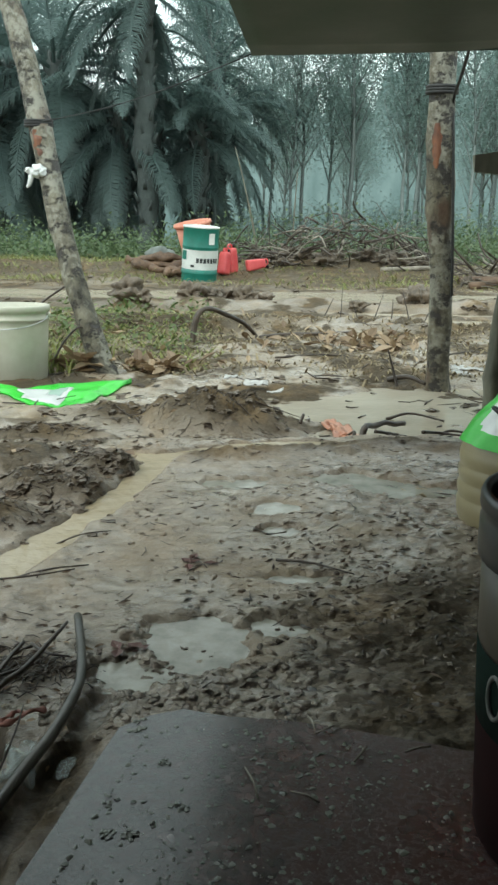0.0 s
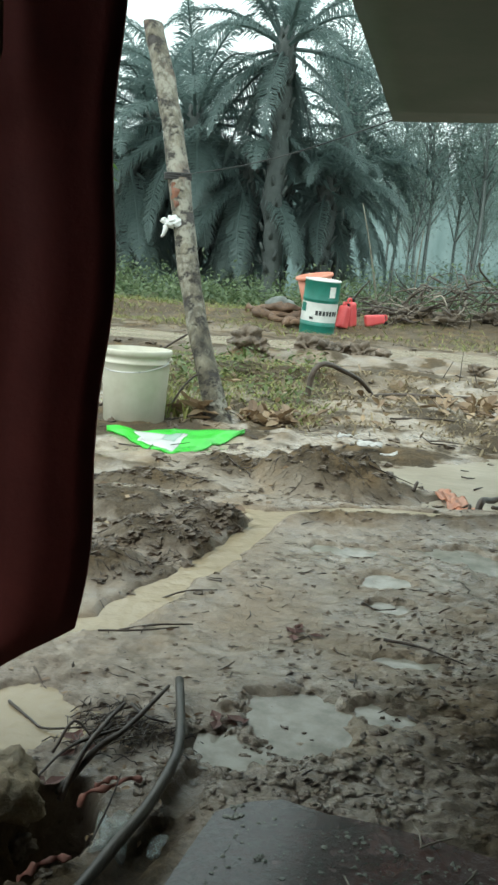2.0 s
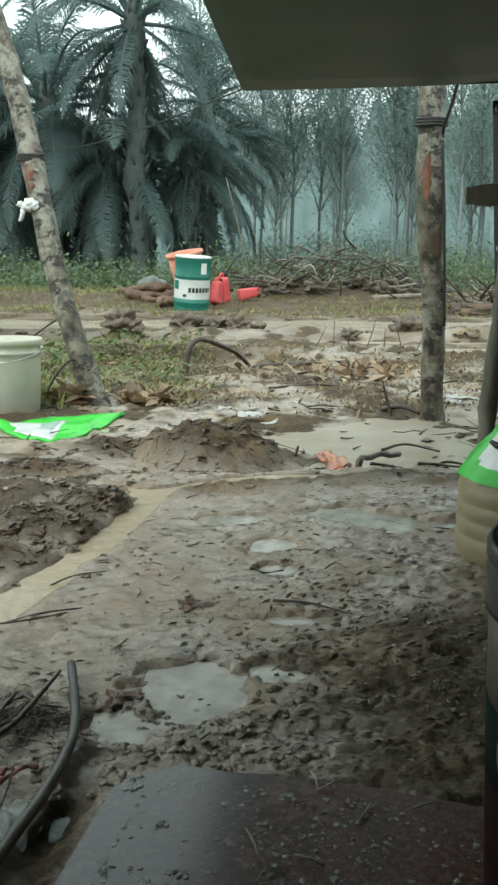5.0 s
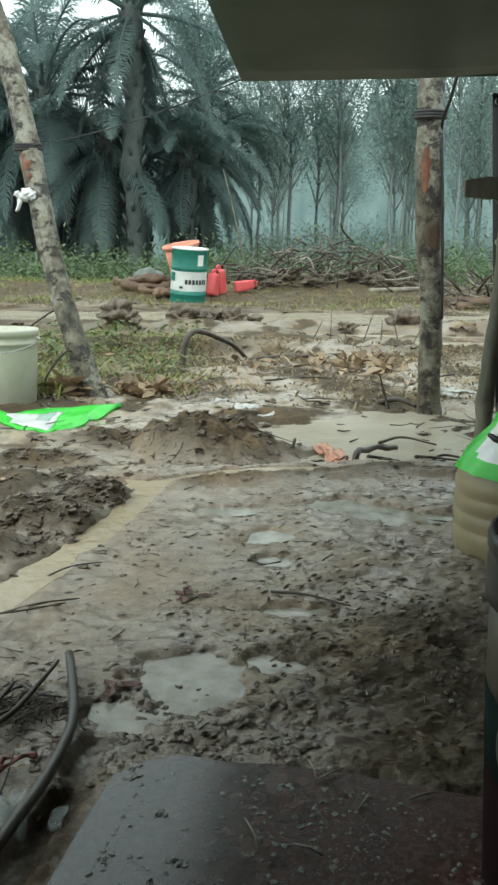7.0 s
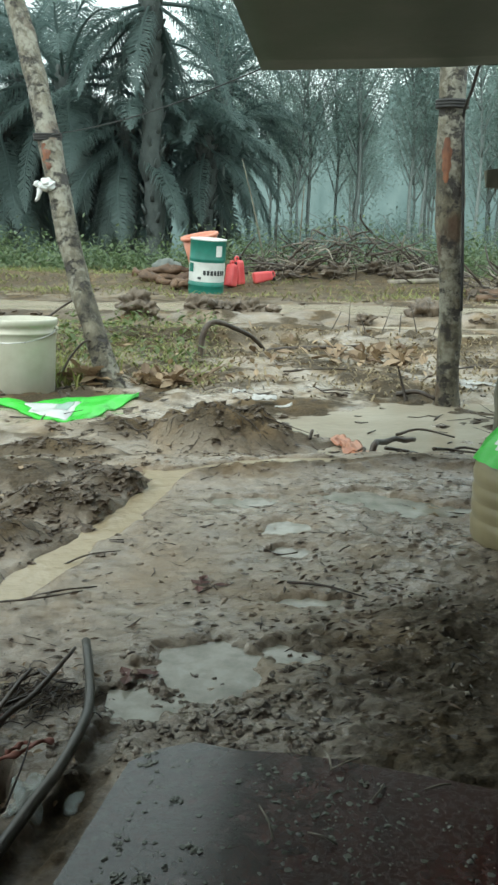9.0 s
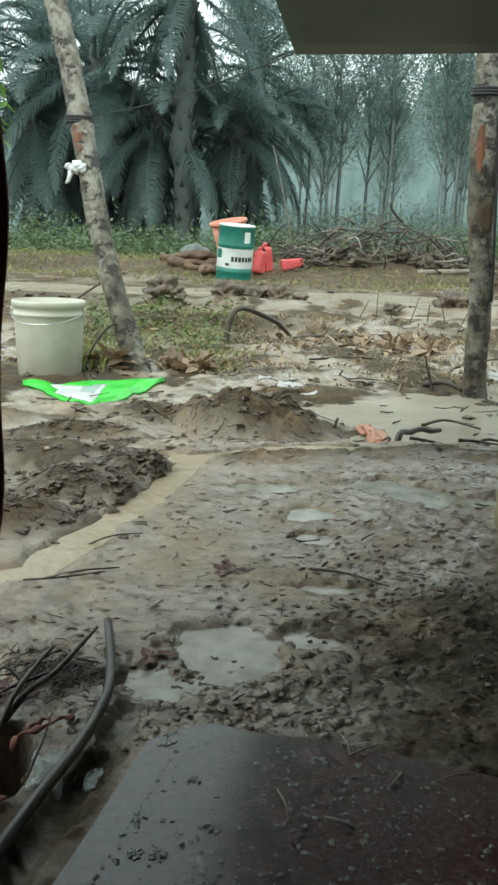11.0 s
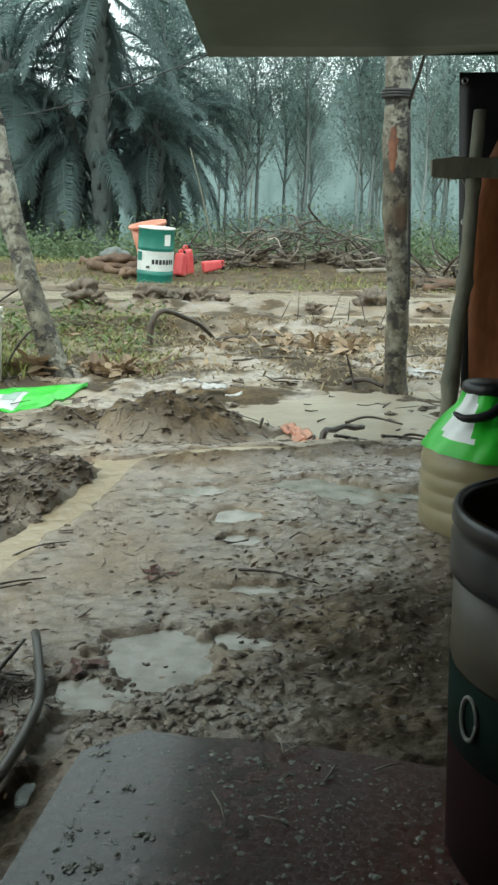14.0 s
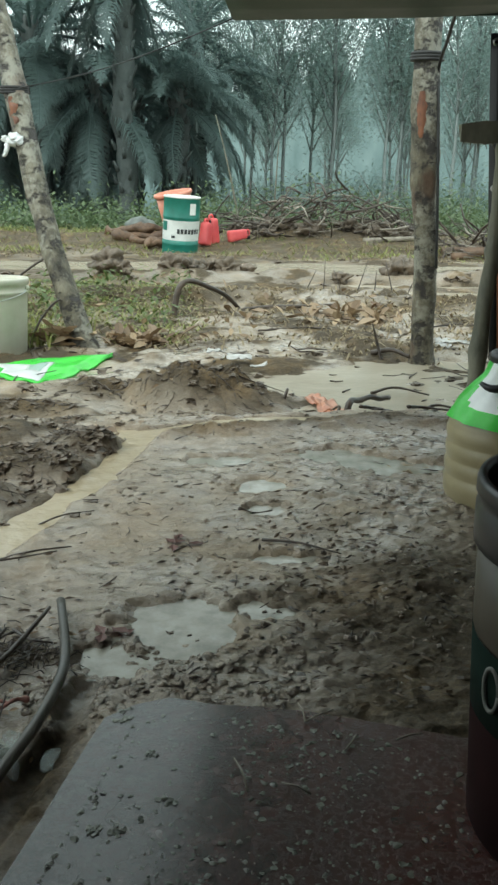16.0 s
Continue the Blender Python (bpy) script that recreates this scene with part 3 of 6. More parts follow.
g = Geo().add([(x, y, 0.046) for x, y in ((-1.3, 0.80), (-0.325, 0.93), (-0.29, 1.6), (-0.215, 1.95), (-0.16, 2.12), (0.3, 2.27), (0.5, 2.40), (-0.30, 2.37), (-0.62, 2.2), (-1.3, 1.9))],
              [(0, 1, 9), (1, 2, 9), (2, 8, 9), (2, 3, 8), (3, 4, 8), (4, 7, 8), (4, 5, 7), (5, 6, 7)])
thing("ditch_water", g, WATER, "tan muddy water running in the shallow ditch", "water", kind="structure")
g = Geo().add([(x, y, 0.0462) for x, y in ((-0.20, 0.98), (0.62, 0.98), (0.6, 2.16), (0.15, 2.12), (-0.12, 2.05), (-0.16, 1.8), (-0.22, 1.5))], [(0, 1, 2, 3, 4, 5, 6)])
thing("puddle_water", g, PUDDLE, "shallow grey rain puddles on trodden mud", "water", kind="structure")

# ---------------------------------------------------------------- distance: hazy forest edge
def build_backdrop():
    m, nt, b = shader("glowing_haze_forest")
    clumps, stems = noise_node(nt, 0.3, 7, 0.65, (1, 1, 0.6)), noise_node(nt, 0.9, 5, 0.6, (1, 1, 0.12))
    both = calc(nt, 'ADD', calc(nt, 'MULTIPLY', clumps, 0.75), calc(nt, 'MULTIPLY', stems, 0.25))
    # haze is painted as the wall's colour and given off as glow
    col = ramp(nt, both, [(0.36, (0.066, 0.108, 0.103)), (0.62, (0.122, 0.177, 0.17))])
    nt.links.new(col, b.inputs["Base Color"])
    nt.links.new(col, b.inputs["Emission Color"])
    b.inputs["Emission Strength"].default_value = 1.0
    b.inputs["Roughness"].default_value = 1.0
    g = Geo()
    n = 1100
    top = []
    for k in range(n + 1):
        a = -1.35 + 2.7 * k / n
        r = 95
        x, y = r * math.sin(a), r * math.cos(a)
        t = 12.5 + 5.0 * float(smooth(-0.08, 0.06, a)) + 2.4 * float(fbm(np.array(a * 11), np.array(0.0), 1, 3, 5)) + 1.6 * float(fbm(np.array(a * 70), np.array(0.0), 1, 4, 6, 0.75))
        top.append((x, y, t))
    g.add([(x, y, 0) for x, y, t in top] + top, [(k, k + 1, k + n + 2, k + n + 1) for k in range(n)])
    tagged(new("backdrop", g.mesh("backdrop", m)), "far forest wall painted in grey-green rain haze and glowing", "forest", kind="structure")


build_backdrop()


# ---------------------------------------------------------------- trees
def frond_mesh(name, lift, droop, length, material, pairs=84, seed=0, hang=0.5):
    r = random.Random(seed)
    g = Geo()
    pts, ang, p = [], radians(lift), Vector((0.15, 0, 0))
    n = 14
    for k in range(n + 1):
        pts.append(p.copy())
        p = p + Vector((math.cos(ang), 0.02 * math.sin(k + seed), math.sin(ang))) * (length / n)
        ang -= radians(droop) / n * (0.5 + 1.0 * k / n)
    g.tube(pts, [0.07 * (1 - 0.85 * k / n) + 0.008 for k in range(n + 1)], 5)
    for k in range(pairs):
        u = 0.14 + 0.86 * k / pairs
        i = min(int(u * n), n - 1)
        c = pts[i].lerp(pts[i + 1], u * n - i)
        d = (pts[i + 1] - pts[i]).normalized()
        size = 0.95 * (math.sin(math.pi * min(1, u * 0.9 + 0.12)) ** 0.6) * (0.8 + 0.4 * r.random())
        for side in (-1, 1):
            out = (Vector((0, side, 0)) + d * (0.55 + 0.3 * r.random()) + Vector((0, 0, 0.35 - 0.5 * r.random()))).normalized()
            a = c
            m1 = a + out * size * 0.5
            sag = hang * (0.6 + 0.8 * r.random())
            e1 = m1 + (out + Vector((0, 0, -1.5 * sag))).normalized() * size * 0.5
            w = d * 0.022
            g.add([a - w, a + w, m1 + w * 1.2, m1 - w * 1.2, e1], [(0, 1, 2, 3), (3, 2, 4)])
    return g.mesh(name, material, True)


FRONDS = [frond_mesh("frond_up", 78, 70, 4.6, HAZY_PALM_LEAF, seed=1), frond_mesh("frond_arch", 58, 105, 5.2, HAZY_PALM_LEAF, seed=2),
          frond_mesh("frond_wide", 34, 100, 5.4, HAZY_PALM_LEAF, seed=3), frond_mesh("frond_low", 8, 80, 5.4, HAZY_PALM_LEAF, seed=4, hang=0.8),
          frond_mesh("frond_hanging", -32, 52, 5.0, HAZY_PALM_LEAF, seed=5, hang=1.0), frond_mesh("frond_dead", -62, 25, 4.6, HAZY_PALM_DEAD, seed=6, hang=1.2)]


def oil_palm(x, y, crown, scale, turn, fronds=34, skirt=10):
    z = H(x, y)
    ob = base("oil_palm", (x, y, z), "tall oil palm with arching wet fronds, haze-tinted, at the clearing edge", "palm tree", "oil palms", turn)
    g = Geo()
    n = 16
    g.tube([(0.06 * math.sin(k * 0.7), 0.05 * math.cos(k), -0.1 + (crown + 0.5) * k / n) for k in range(n + 1)],
           [0.33 + 0.05 * math.sin(k * 2.3) for k in range(n)] + [0.2], 14, 0.12)
    for k in range(60):
        a, h = k * 2.4, 0.5 + (crown - 0.4) * k / 60
        c = Vector((0.29 * math.cos(a), 0.29 * math.sin(a), h))
        g.tube([c, c + Vector((0.16 * math.cos(a), 0.16 * math.sin(a), 0.3))], [0.09, 0.04], 5)
    part("trunk", g, HAZY_PALM_TRUNK, ob)
    r = random.Random(int(turn * 7 + x * 13))
    total = fronds + skirt
    for k in range(total):
        u = k / fronds
        if k >= fronds and k % 5 in (1, 3):
            continue
        me = FRONDS[max(2 if crown < 5.3 else 0, min(4, int(u * 5)))] if k < fronds else FRONDS[5 if k % 2 else 4]
        f = new("frond", me)
        f.parent = ob
        s = scale * (0.9 + 0.2 * r.random())
        tilt = -8 + 16 * r.random() if k < fronds else -10 + 25 * r.random()
        f.matrix_basis = pose(0, 0, crown - 0.35 * u, r.uniform(-14, 14), tilt, k * 137.5 + r.uniform(-12, 12)) @ Matrix.Diagonal((s, s, s, 1))
    return ob


for args in ((-3.81, 30, 8.69, 0.92, 62, 26, 16), (-7.02, 31, 6.33, 0.95, 75, 24, 14), (-12.4, 31, 6.4, 0.8, 140, 28, 12),
             (-1.7, 36, 5.2, 0.78, 200, 16, 18), (-5.6, 36, 4.6, 0.8, 260, 14, 18), (-2.2, 33, 4.6, 0.72, 33, 16, 16),
             (-5.0, 31.5, 4.9, 0.9, 99, 14, 22), (-9.6, 32, 4.9, 0.9, 230, 12, 22), (-4.0, 34, 4.5, 1.0, 55, 12, 20), (-8.2, 36, 4.8, 1.0, 115, 12, 20), (-6.4, 34, 4.6, 0.95, 310, 14, 20),
             (-1.7, 37, 7.6, 0.85, 17, 22, 14), (-9.4, 34, 6.9, 0.85, 160, 24, 12)):
    oil_palm(*args)


def leaf_cloud(g, centres, per, spread, size, r):
    verts, faces = [], []
    for c in centres:
        for _ in range(per):
            p = Vector(c) + Vector((r.gauss(0, spread), r.gauss(0, spread), r.gauss(0, spread * 0.7)))
            a, tilt = r.uniform(0, 6.283), r.uniform(-0.9, 0.5)
            d = Vector((math.cos(a) * math.cos(tilt), math.sin(a) * math.cos(tilt), math.sin(tilt)))
            w = d.cross(Vector((r.uniform(-0.4, 0.4), r.uniform(-0.4, 0.4), 1))).normalized()
            L = size * r.uniform(0.7, 1.3)
            n = len(verts)
            verts += [p, p + d * L * 0.5 + w * L * 0.24, p + d * L + Vector((0, 0, -0.1 * L)), p + d * L * 0.5 - w * L * 0.24]
            faces.append((n, n + 1, n + 2, n + 3))
    g.add(verts, faces)


def rubber_tree(seed, tall, at, turn):
    r = random.Random(seed)
    ob = base("rubber_tree", at, "slender pale-trunked rubber tree with sparse small leaves, haze-tinted", "tree", "rubber trees", turn)
    g = Geo()
    n = 12
    lean = r.uniform(-0.06, 0.06)
    pts = [Vector((lean * tall * (k / n) ** 1.5 + 0.06 * math.sin(k * 0.9 + seed), 0.05 * math.cos(k + seed), -0.1 + tall * k / n)) for k in range(n + 1)]
    g.tube(pts, [0.085 * (1 - 0.75 * k / n) for k in range(n + 1)], 8, 0.06)
    tips = []
    for k in range(19):
        u = 0.36 + 0.61 * k / 19
        i = int(u * n)
        p = pts[i].copy()
        a = k * 2.4 + r.uniform(-0.4, 0.4)
        reach = (1.7 - 0.8 * u) * r.uniform(0.7, 1.2)
        q = [p]
        for s in range(1, 5):
            q.append(p + Vector((math.cos(a) * reach * s / 4, math.sin(a) * reach * s / 4, 0.42 * reach * s + r.uniform(-0.1, 0.1))))
        g.tube(q, [0.038, 0.03, 0.022, 0.014, 0.006], 5)
        tips += q[2:]
        for s in (2, 3, 4):
            e = q[s] + Vector((r.uniform(-0.6, 0.6), r.uniform(-0.6, 0.6), r.uniform(0, 0.5)))
            g.tube([q[s], e], [0.012, 0.005], 4)
            tips += [e, q[s].lerp(e, 0.5)]
    part("trunk", g, HAZY_RUBBER_TRUNK, ob)
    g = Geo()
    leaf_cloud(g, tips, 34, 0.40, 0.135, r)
    part("crown", g, HAZY_RUBBER_LEAF, ob, flat=True)
    return ob


STANDS = [rubber_tree(k + 3, t, (x, y, H(x, y)), 40 * k) for k, (t, x, y) in enumerate(((10.5, 1.9, 36), (9.5, 6.2, 34), (11.5, 4.0, 38), (10, 9.4, 35)))]
r = random.Random(5)
for k in range(54):
    row, col = divmod(k, 9)
    y = 34 + row * 6.0 + r.uniform(-1.6, 1.6)
    x = (-1.5 + col * 2.1 + r.uniform(-0.5, 0.5)) * (y / 27)
    s = r.uniform(0.85, 1.15)
    copy_thing(STANDS[k % 4], pose(x, y, H(x, y), 0, 0, r.uniform(0, 360)) @ Matrix.Diagonal((s, s, s, 1)))

# leaning bare saplings before the trees
for x, y, dx, h in ((0.05, 19.5, -0.55, 2.5), (0.9, 22, 0.1, 2.2)):
    z = H(x, y)
    g = Geo().tube([(x + dx * (k / 8) ** 1.3, y, z - 0.05 + h * k / 8) for k in range(9)], [0.032 * (1 - 0.7 * k / 8) for k in range(9)], 7, 0.1)
    thing("sapling", g, POLE, "thin bare leaning sapling stem before the trees", "sapling", "bare saplings")


def build_undergrowth():
    r = random.Random(12)
    g = Geo()
    for k in range(520):
        y = 17.5 + 12 * r.random() ** 1.3
        x = r.uniform(-0.62, 0.62) * y
        hgt = r.uniform(0.15, 0.9) * (1.0 if x < -1 else 1.3) * min(1, (y - 16) / 5)
        z = H(x, y)
        leaf_cloud(g, [(x + r.gauss(0, 0.25), y, z + hgt * u) for u in (0.2, 0.5, 0.8)], 26, 0.22 + 0.2 * hgt, 0.13, r)
    thing("undergrowth", g, BUSH_LEAF, "low wet green undergrowth along the forest edge", "undergrowth", kind="stuff", flat=True)


build_undergrowth()


def build_understory():
    """Slender leafy shoots filling the forest edge between the trunks."""
    q = random.Random(18)
    g = Geo()
    for _ in range(330):
        y = q.uniform(32, 52)
        x = q.uniform(-0.04, 0.42) * y
        tall = q.uniform(0.6, 3.2) * q.uniform(0.6, 1)
        z = H(x, y)
        g.tube([(x, y, z), (x + q.gauss(0, 0.1), y, z + tall)], [0.02, 0.006], 3)
        leaf_cloud(g, [(x + q.gauss(0, 0.15), y + q.gauss(0, 0.15), z + tall * u) for u in (0.1, 0.3, 0.5, 0.7, 0.9)], 34, 0.3, 0.13, q)
    thing("understory", g, HAZY_RUBBER_LEAF, "grey-green leafy shoots between the rubber trunks, haze-tinted", "undergrowth", kind="stuff", flat=True)


build_understory()


def blades(g, x, y, n, h, spread, r, lean=0.5):
    for _ in range(n):
        px, py = x + r.gauss(0, spread), y + r.gauss(0, spread)
        z = H(px, py) - 0.01
        a = r.uniform(0, 6.283)
        L = h * r.uniform(0.5, 1.2)
        d = Vector((math.cos(a), math.sin(a), 0))
        w = Vector((-d.y, d.x, 0)) * (0.004 + 0.012 * h)
        k = 1 if lean < 1 else 0.45
        b0, b1, b2 = Vector((px, py, z)), Vector((px, py, z + 0.01 + L * 0.6 * k)) + d * L * lean * 0.4, Vector((px, py, z + 0.01 + L * (0.85 * k - (0.25 if k < 1 else 0)))) + d * L * lean
        g.add([b0 - w, b0 + w, b1 + w * 0.8, b1 - w * 0.8, b2], [(0, 1, 2, 3), (3, 2, 4)])


def build_grass():
    r = random.Random(21)
    g = Geo()
    for _ in range(330):
        x, y = r.uniform(-1.5, -0.3), r.uniform(4.0, 7.4)
        blades(g, x * y / 5.0, y, 12, r.uniform(0.03, 0.10), 0.08, r, 1.3)
    for _ in range(14):
        blades(g, r.uniform(-1.0, -0.72), r.uniform(3.75, 4.1), 8, 0.12, 0.06, r)
    for _ in range(950):
        y = r.uniform(12.0, 22)
        x = r.uniform(-0.6, 0.6) * y
        if x < -1.6 * (y / 13) or r.random() < 0.45:
            blades(g, x, y, 14, r.uniform(0.12, 0.32), 0.25, r, 1.1)
    thing("grass", g, GRASS, "tufts of yellow-green wet grass on the cleared ground", "grass", kind="stuff", flat=True)
    g = Geo()
    for _ in range(560):
        y = r.uniform(3.7, 6.3)
        x = r.uniform(-0.3, 0.36) * y
        blades(g, x, y, 7, r.uniform(0.03, 0.10), 0.12, r, 1.2)
    for _ in range(950):
        y = r.uniform(11.6, 17)
        blades(g, r.uniform(-0.5, 0.5) * y, y, 6, r.uniform(0.06, 0.16), 0.25, r, 1.1)
    thing("dry_grass", g, STRAW, "flattened straw-coloured dead grass among the mud", "grass", kind="stuff", flat=True)
    g = Geo()
    for _ in range(60):
        x, y = r.uniform(-1.35, -0.3), r.uniform(4.4, 6.6)
        leaf_cloud(g, [(x, y, H(x, y) + r.uniform(0.02, 0.12))], 12, 0.05, 0.05, r)
    thing("weeds", g, WEED, "small broad-leaved weeds between mud and litter", "weed", kind="stuff", flat=True)


build_grass()


# ---------------------------------------------------------------- shelter
def sheet(corner, n, m, sag, seed):
    """A grid over corner(u, v) with slack in it."""
    g = Geo()
    for j in range(m + 1):
        for i in range(n + 1):
            u, v = i / n, j / m
            p = Vector(corner(u, v))
            p.z += sag * (float(vnoise(np.array(u * 4.3), np.array(v * 3.7), seed)) - 1.2 * math.sin(math.pi * u) * math.sin(math.pi * v))
            g.v.append(tuple(p))
    k = n + 1
    g.f = [(j * k + i, j * k + i + 1, (j + 1) * k + i + 1, (j + 1) * k + i) for j in range(m) for i in range(n)]
    return g


def roof_height(y):
    return 1.213 + 0.10 * (3.05 - y)


def awning(u, v):
    y = 3.051 - 2.2 * v
    left = -0.028 - 0.143 * 2.2 * v
    x = left + (2.3 - left) * u
    return x, y + 0.02 * u, roof_height(y) + 0.009 + 0.075 * u * (1 - v)


awn = base("awning", (0, 0, 0), "olive tarpaulin awning stretched low over the shelter front", "tarpaulin")
part("tarpaulin", solid(sheet(awning, 30, 20, 0.012, 3), 0.004), TARP, awn)
g = Geo().tube([Vector(awning(k / 24, 0)) + Vector((0, 0.0, -0.006)) for k in range(25)], 0.006, 6)
part("hem", g, TARP, awn)

# unseen roof and walls, added to keep daylight off the near ground
g = sheet(lambda u, v: (-0.8 + 3.2 * u, 0.87 - 2.6 * v, roof_height(0.87) + 0.03 + 0.2 * v), 16, 12, 0.03, 8)
tagged(new("ceiling", solid(g, 0.005).mesh("ceiling", WALL_TARP)), "unseen dark tarpaulin roof added behind the awning", "roof", kind="structure")
for name, ax, ay, bx, by in (("wall_back", -0.8, -1.75, 2.4, -1.75), ("wall_left", -0.8, 0.45, -0.8, -1.75), ("wall_right", 2.4, 2.9, 2.4, -1.75)):
    g = Geo()
    d = Vector((bx - ax, by - ay, 0)).normalized()
    nrm = Vector((-d.y, d.x, 0)) * 0.01
    n = 24
    for k in range(n + 1):
        u = k / n
        p = Vector((ax + (bx - ax) * u, ay + (by - ay) * u, 0)) + nrm * 3 * math.sin(k * 1.7)
        top = 1.66 if p.y < 0.9 else roof_height(p.y) - 0.02
        for z, s in ((-0.05, -1), (top, -1), (top, 1), (-0.05, 1)):
            g.v.append(tuple(p + nrm * s + Vector((0, 0, z))))
    g.f = [(k * 4 + a, k * 4 + (a + 1) % 4, k * 4 + 4 + (a + 1) % 4, k * 4 + 4 + a) for k in range(n) for a in range(4)]
    tagged(new(name, g.mesh(name, WALL_TARP)), "unseen dark tarpaulin wall added to close off light", "wall", kind="structure")


def board():
    g = Geo()
    n = 24
    for j in range(n + 1):
        for i in range(n + 1):
            u, v = i / n * 1.22, j / n * 1.22
            wear = 0.012 * float(vnoise(np.array(u * 11), np.array(3.0), 2)) if j == 0 else 0
            wear2 = 0.006 * float(vnoise(np.array(v * 9), np.array(7.0), 2)) if i == 0 else 0
            if i == 0 and j == 0:
                wear, wear2 = 0.02, 0.02
            g.v.append((u + wear2, -v - wear, 0.0))
    k = n + 1
    g.f = [(j * k + i, (j + 1) * k + i, (j + 1) * k + i + 1, j * k + i + 1) for j in range(n) for i in range(n)]
    ob = thing("plywood_board", solid(g, 0.014), BOARD, "red-brown plywood sheet smeared with mud on the ground", "board", flat=True)
    ob.matrix_basis = pose(-0.126, 0.882, 0.092, 0, 0, -13.0)


board()


def hanging_cloth():
    g = Geo()
    n, m = 26, 40
    edge = [(0.20, -0.309), (0.27, -0.302), (0.474, -0.285), (0.72, -0.280), (0.87, -0.281), (1.46, -0.281)]
    for j in range(m + 1):
        v = j / m
        for i in range(n + 1):
            u = i / n
            bottom = 0.263 - 0.105 * min(1, u * 3.2) ** 0.8 + 0.01 * math.sin(u * 17)
            z = bottom + (1.46 - bottom) * v
            x = float(np.interp(z, [e[0] for e in edge], [e[1] for e in edge])) - 0.5 * u
            fold = 0.003 * math.sin(u * 38 + 0.8 * math.sin(z * 4)) * (1.15 - 0.5 * v)
            x += 0.005 * math.sin(z * 23) * (1 - u)
            g.v.append((x, 0.85 - 0.12 * u + fold, z))
    k = n + 1
    g.f = [(j * k + i, j * k + i + 1, (j + 1) * k + i + 1, (j + 1) * k + i) for j in range(m) for i in range(n)]
    back = [(x, y - 0.006, z) for x, y, z in g.v]
    n0 = len(g.v)
    faces = list(g.f)
    seen = {}
    for f in faces:
        for a, b in zip(f, f[1:] + f[:1]):
            seen[(a, b)] = True
    g.v += back
    g.f += [tuple(i + n0 for i in reversed(f)) for f in faces]
    g.f += [(b, a, a + n0, b + n0) for a, b in seen if (b, a) not in seen]
    ob = base("hanging_cloth", (0, 0, 0), "dark maroon cloth hanging in folds from the shelter roof", "cloth")
    part("sheet", g, MAROON, ob)
    ring = [Vector((-0.425 + 0.045 * max(-1, min(1, 1.3 * math.cos(a))), 0.806, 0.850 + 0.06 * max(-1, min(1, 1.3 * math.sin(a))))) for a in [k * math.tau / 24 for k in range(25)]]
    part("emblem", Geo().tube(ring, 0.005, 6), OFFCUT, ob, "olive-yellow outlined emblem")


hanging_cloth()


# ---------------------------------------------------------------- posts
def bark_post(name, label, pts, radii, scar_at, scar_turn, band_at):
    """A rough post of tapped rubber wood; its parts: trunk, tapping scar, cord band."""
    path = curve_points(pts, 44)
    n = len(path)
    rr = [float(np.interp(k / (n - 1), np.linspace(0, 1, len(radii)), radii)) for k in range(n)]
    g = Geo()
    seg = 20
    for k, p in enumerate(path):
        for s in range(seg):
            a = 2 * math.pi * s / seg
            q = Vector((math.cos(a), math.sin(a), 0))
            lump = 1 + 0.16 * noise.noise(q * 1.2 + p * 6) + 0.08 * noise.noise(q * 4 + p * 23)
            flare = 1 + 0.25 * max(0, 1 - p.z / 0.08) if p.z < 0.08 else 1
            g.v.append(tuple(p + q * rr[k] * lump * flare))
    g.f = [(k * seg + s, k * seg + (s + 1) % seg, (k + 1) * seg + (s + 1) % seg, (k + 1) * seg + s) for k in range(n - 1) for s in range(seg)]
    g.f.append(tuple(range((n - 1) * seg, n * seg)))
    ob = base(name, (0, 0, 0), label, "post")
    part("trunk", g, BARK, ob)
    g = Geo()
    rows = 10
    for k in range(rows + 1):
        z = scar_at[0] + (scar_at[1] - scar_at[0]) * k / rows
        c = min(range(n), key=lambda i: abs(path[i].z - z))
        wide = radians(25) * math.sin(math.pi * (0.12 + 0.76 * k / rows)) * (1 + 0.25 * math.sin(k * 2.1))
        for s in range(5):
            a = radians(scar_turn) + wide * (s - 2) / 2
            rad = rr[c] * (1.075 if 0 < s < 4 else 0.98)
            g.v.append((path[c].x + rad * math.cos(a), path[c].y + rad * math.sin(a), z))
    g.f = [(k * 5 + s, k * 5 + s + 1, k * 5 + s + 6, k * 5 + s + 5) for k in range(rows) for s in range(4)]
    part("tapping_scar", g, WOOD_CUT, ob, "bare orange-brown tapping scar")
    g = Geo()
    for j in range(3):
        c = min(range(n), key=lambda i: abs(path[i].z - band_at))
        g.tube([path[c] + Vector((rr[c] * 1.12 * math.cos(a), rr[c] * 1.12 * math.sin(a), (j - 1) * 0.011 + band_at - path[c].z + 0.005 * math.sin(a))) for a in [k * math.tau / 20 for k in range(21)]], 0.007, 6)
    part("cord_band", g, ROPE, ob, "dark cord wound round the bark")
    return ob


bark_post("leaning_post", "leaning lichen-grey rubber wood post with a cut top",
          [(-0.68, 3.82, -0.06), (-0.705, 3.85, 0.05), (-0.88, 4.02, 0.55), (-1.018, 4.195, 1.085), (-1.13, 4.33, 1.5), (-1.265, 4.45, 1.90)],
          [0.060, 0.056, 0.051, 0.056, 0.053, 0.051], (0.98, 1.10), -110, 1.135)
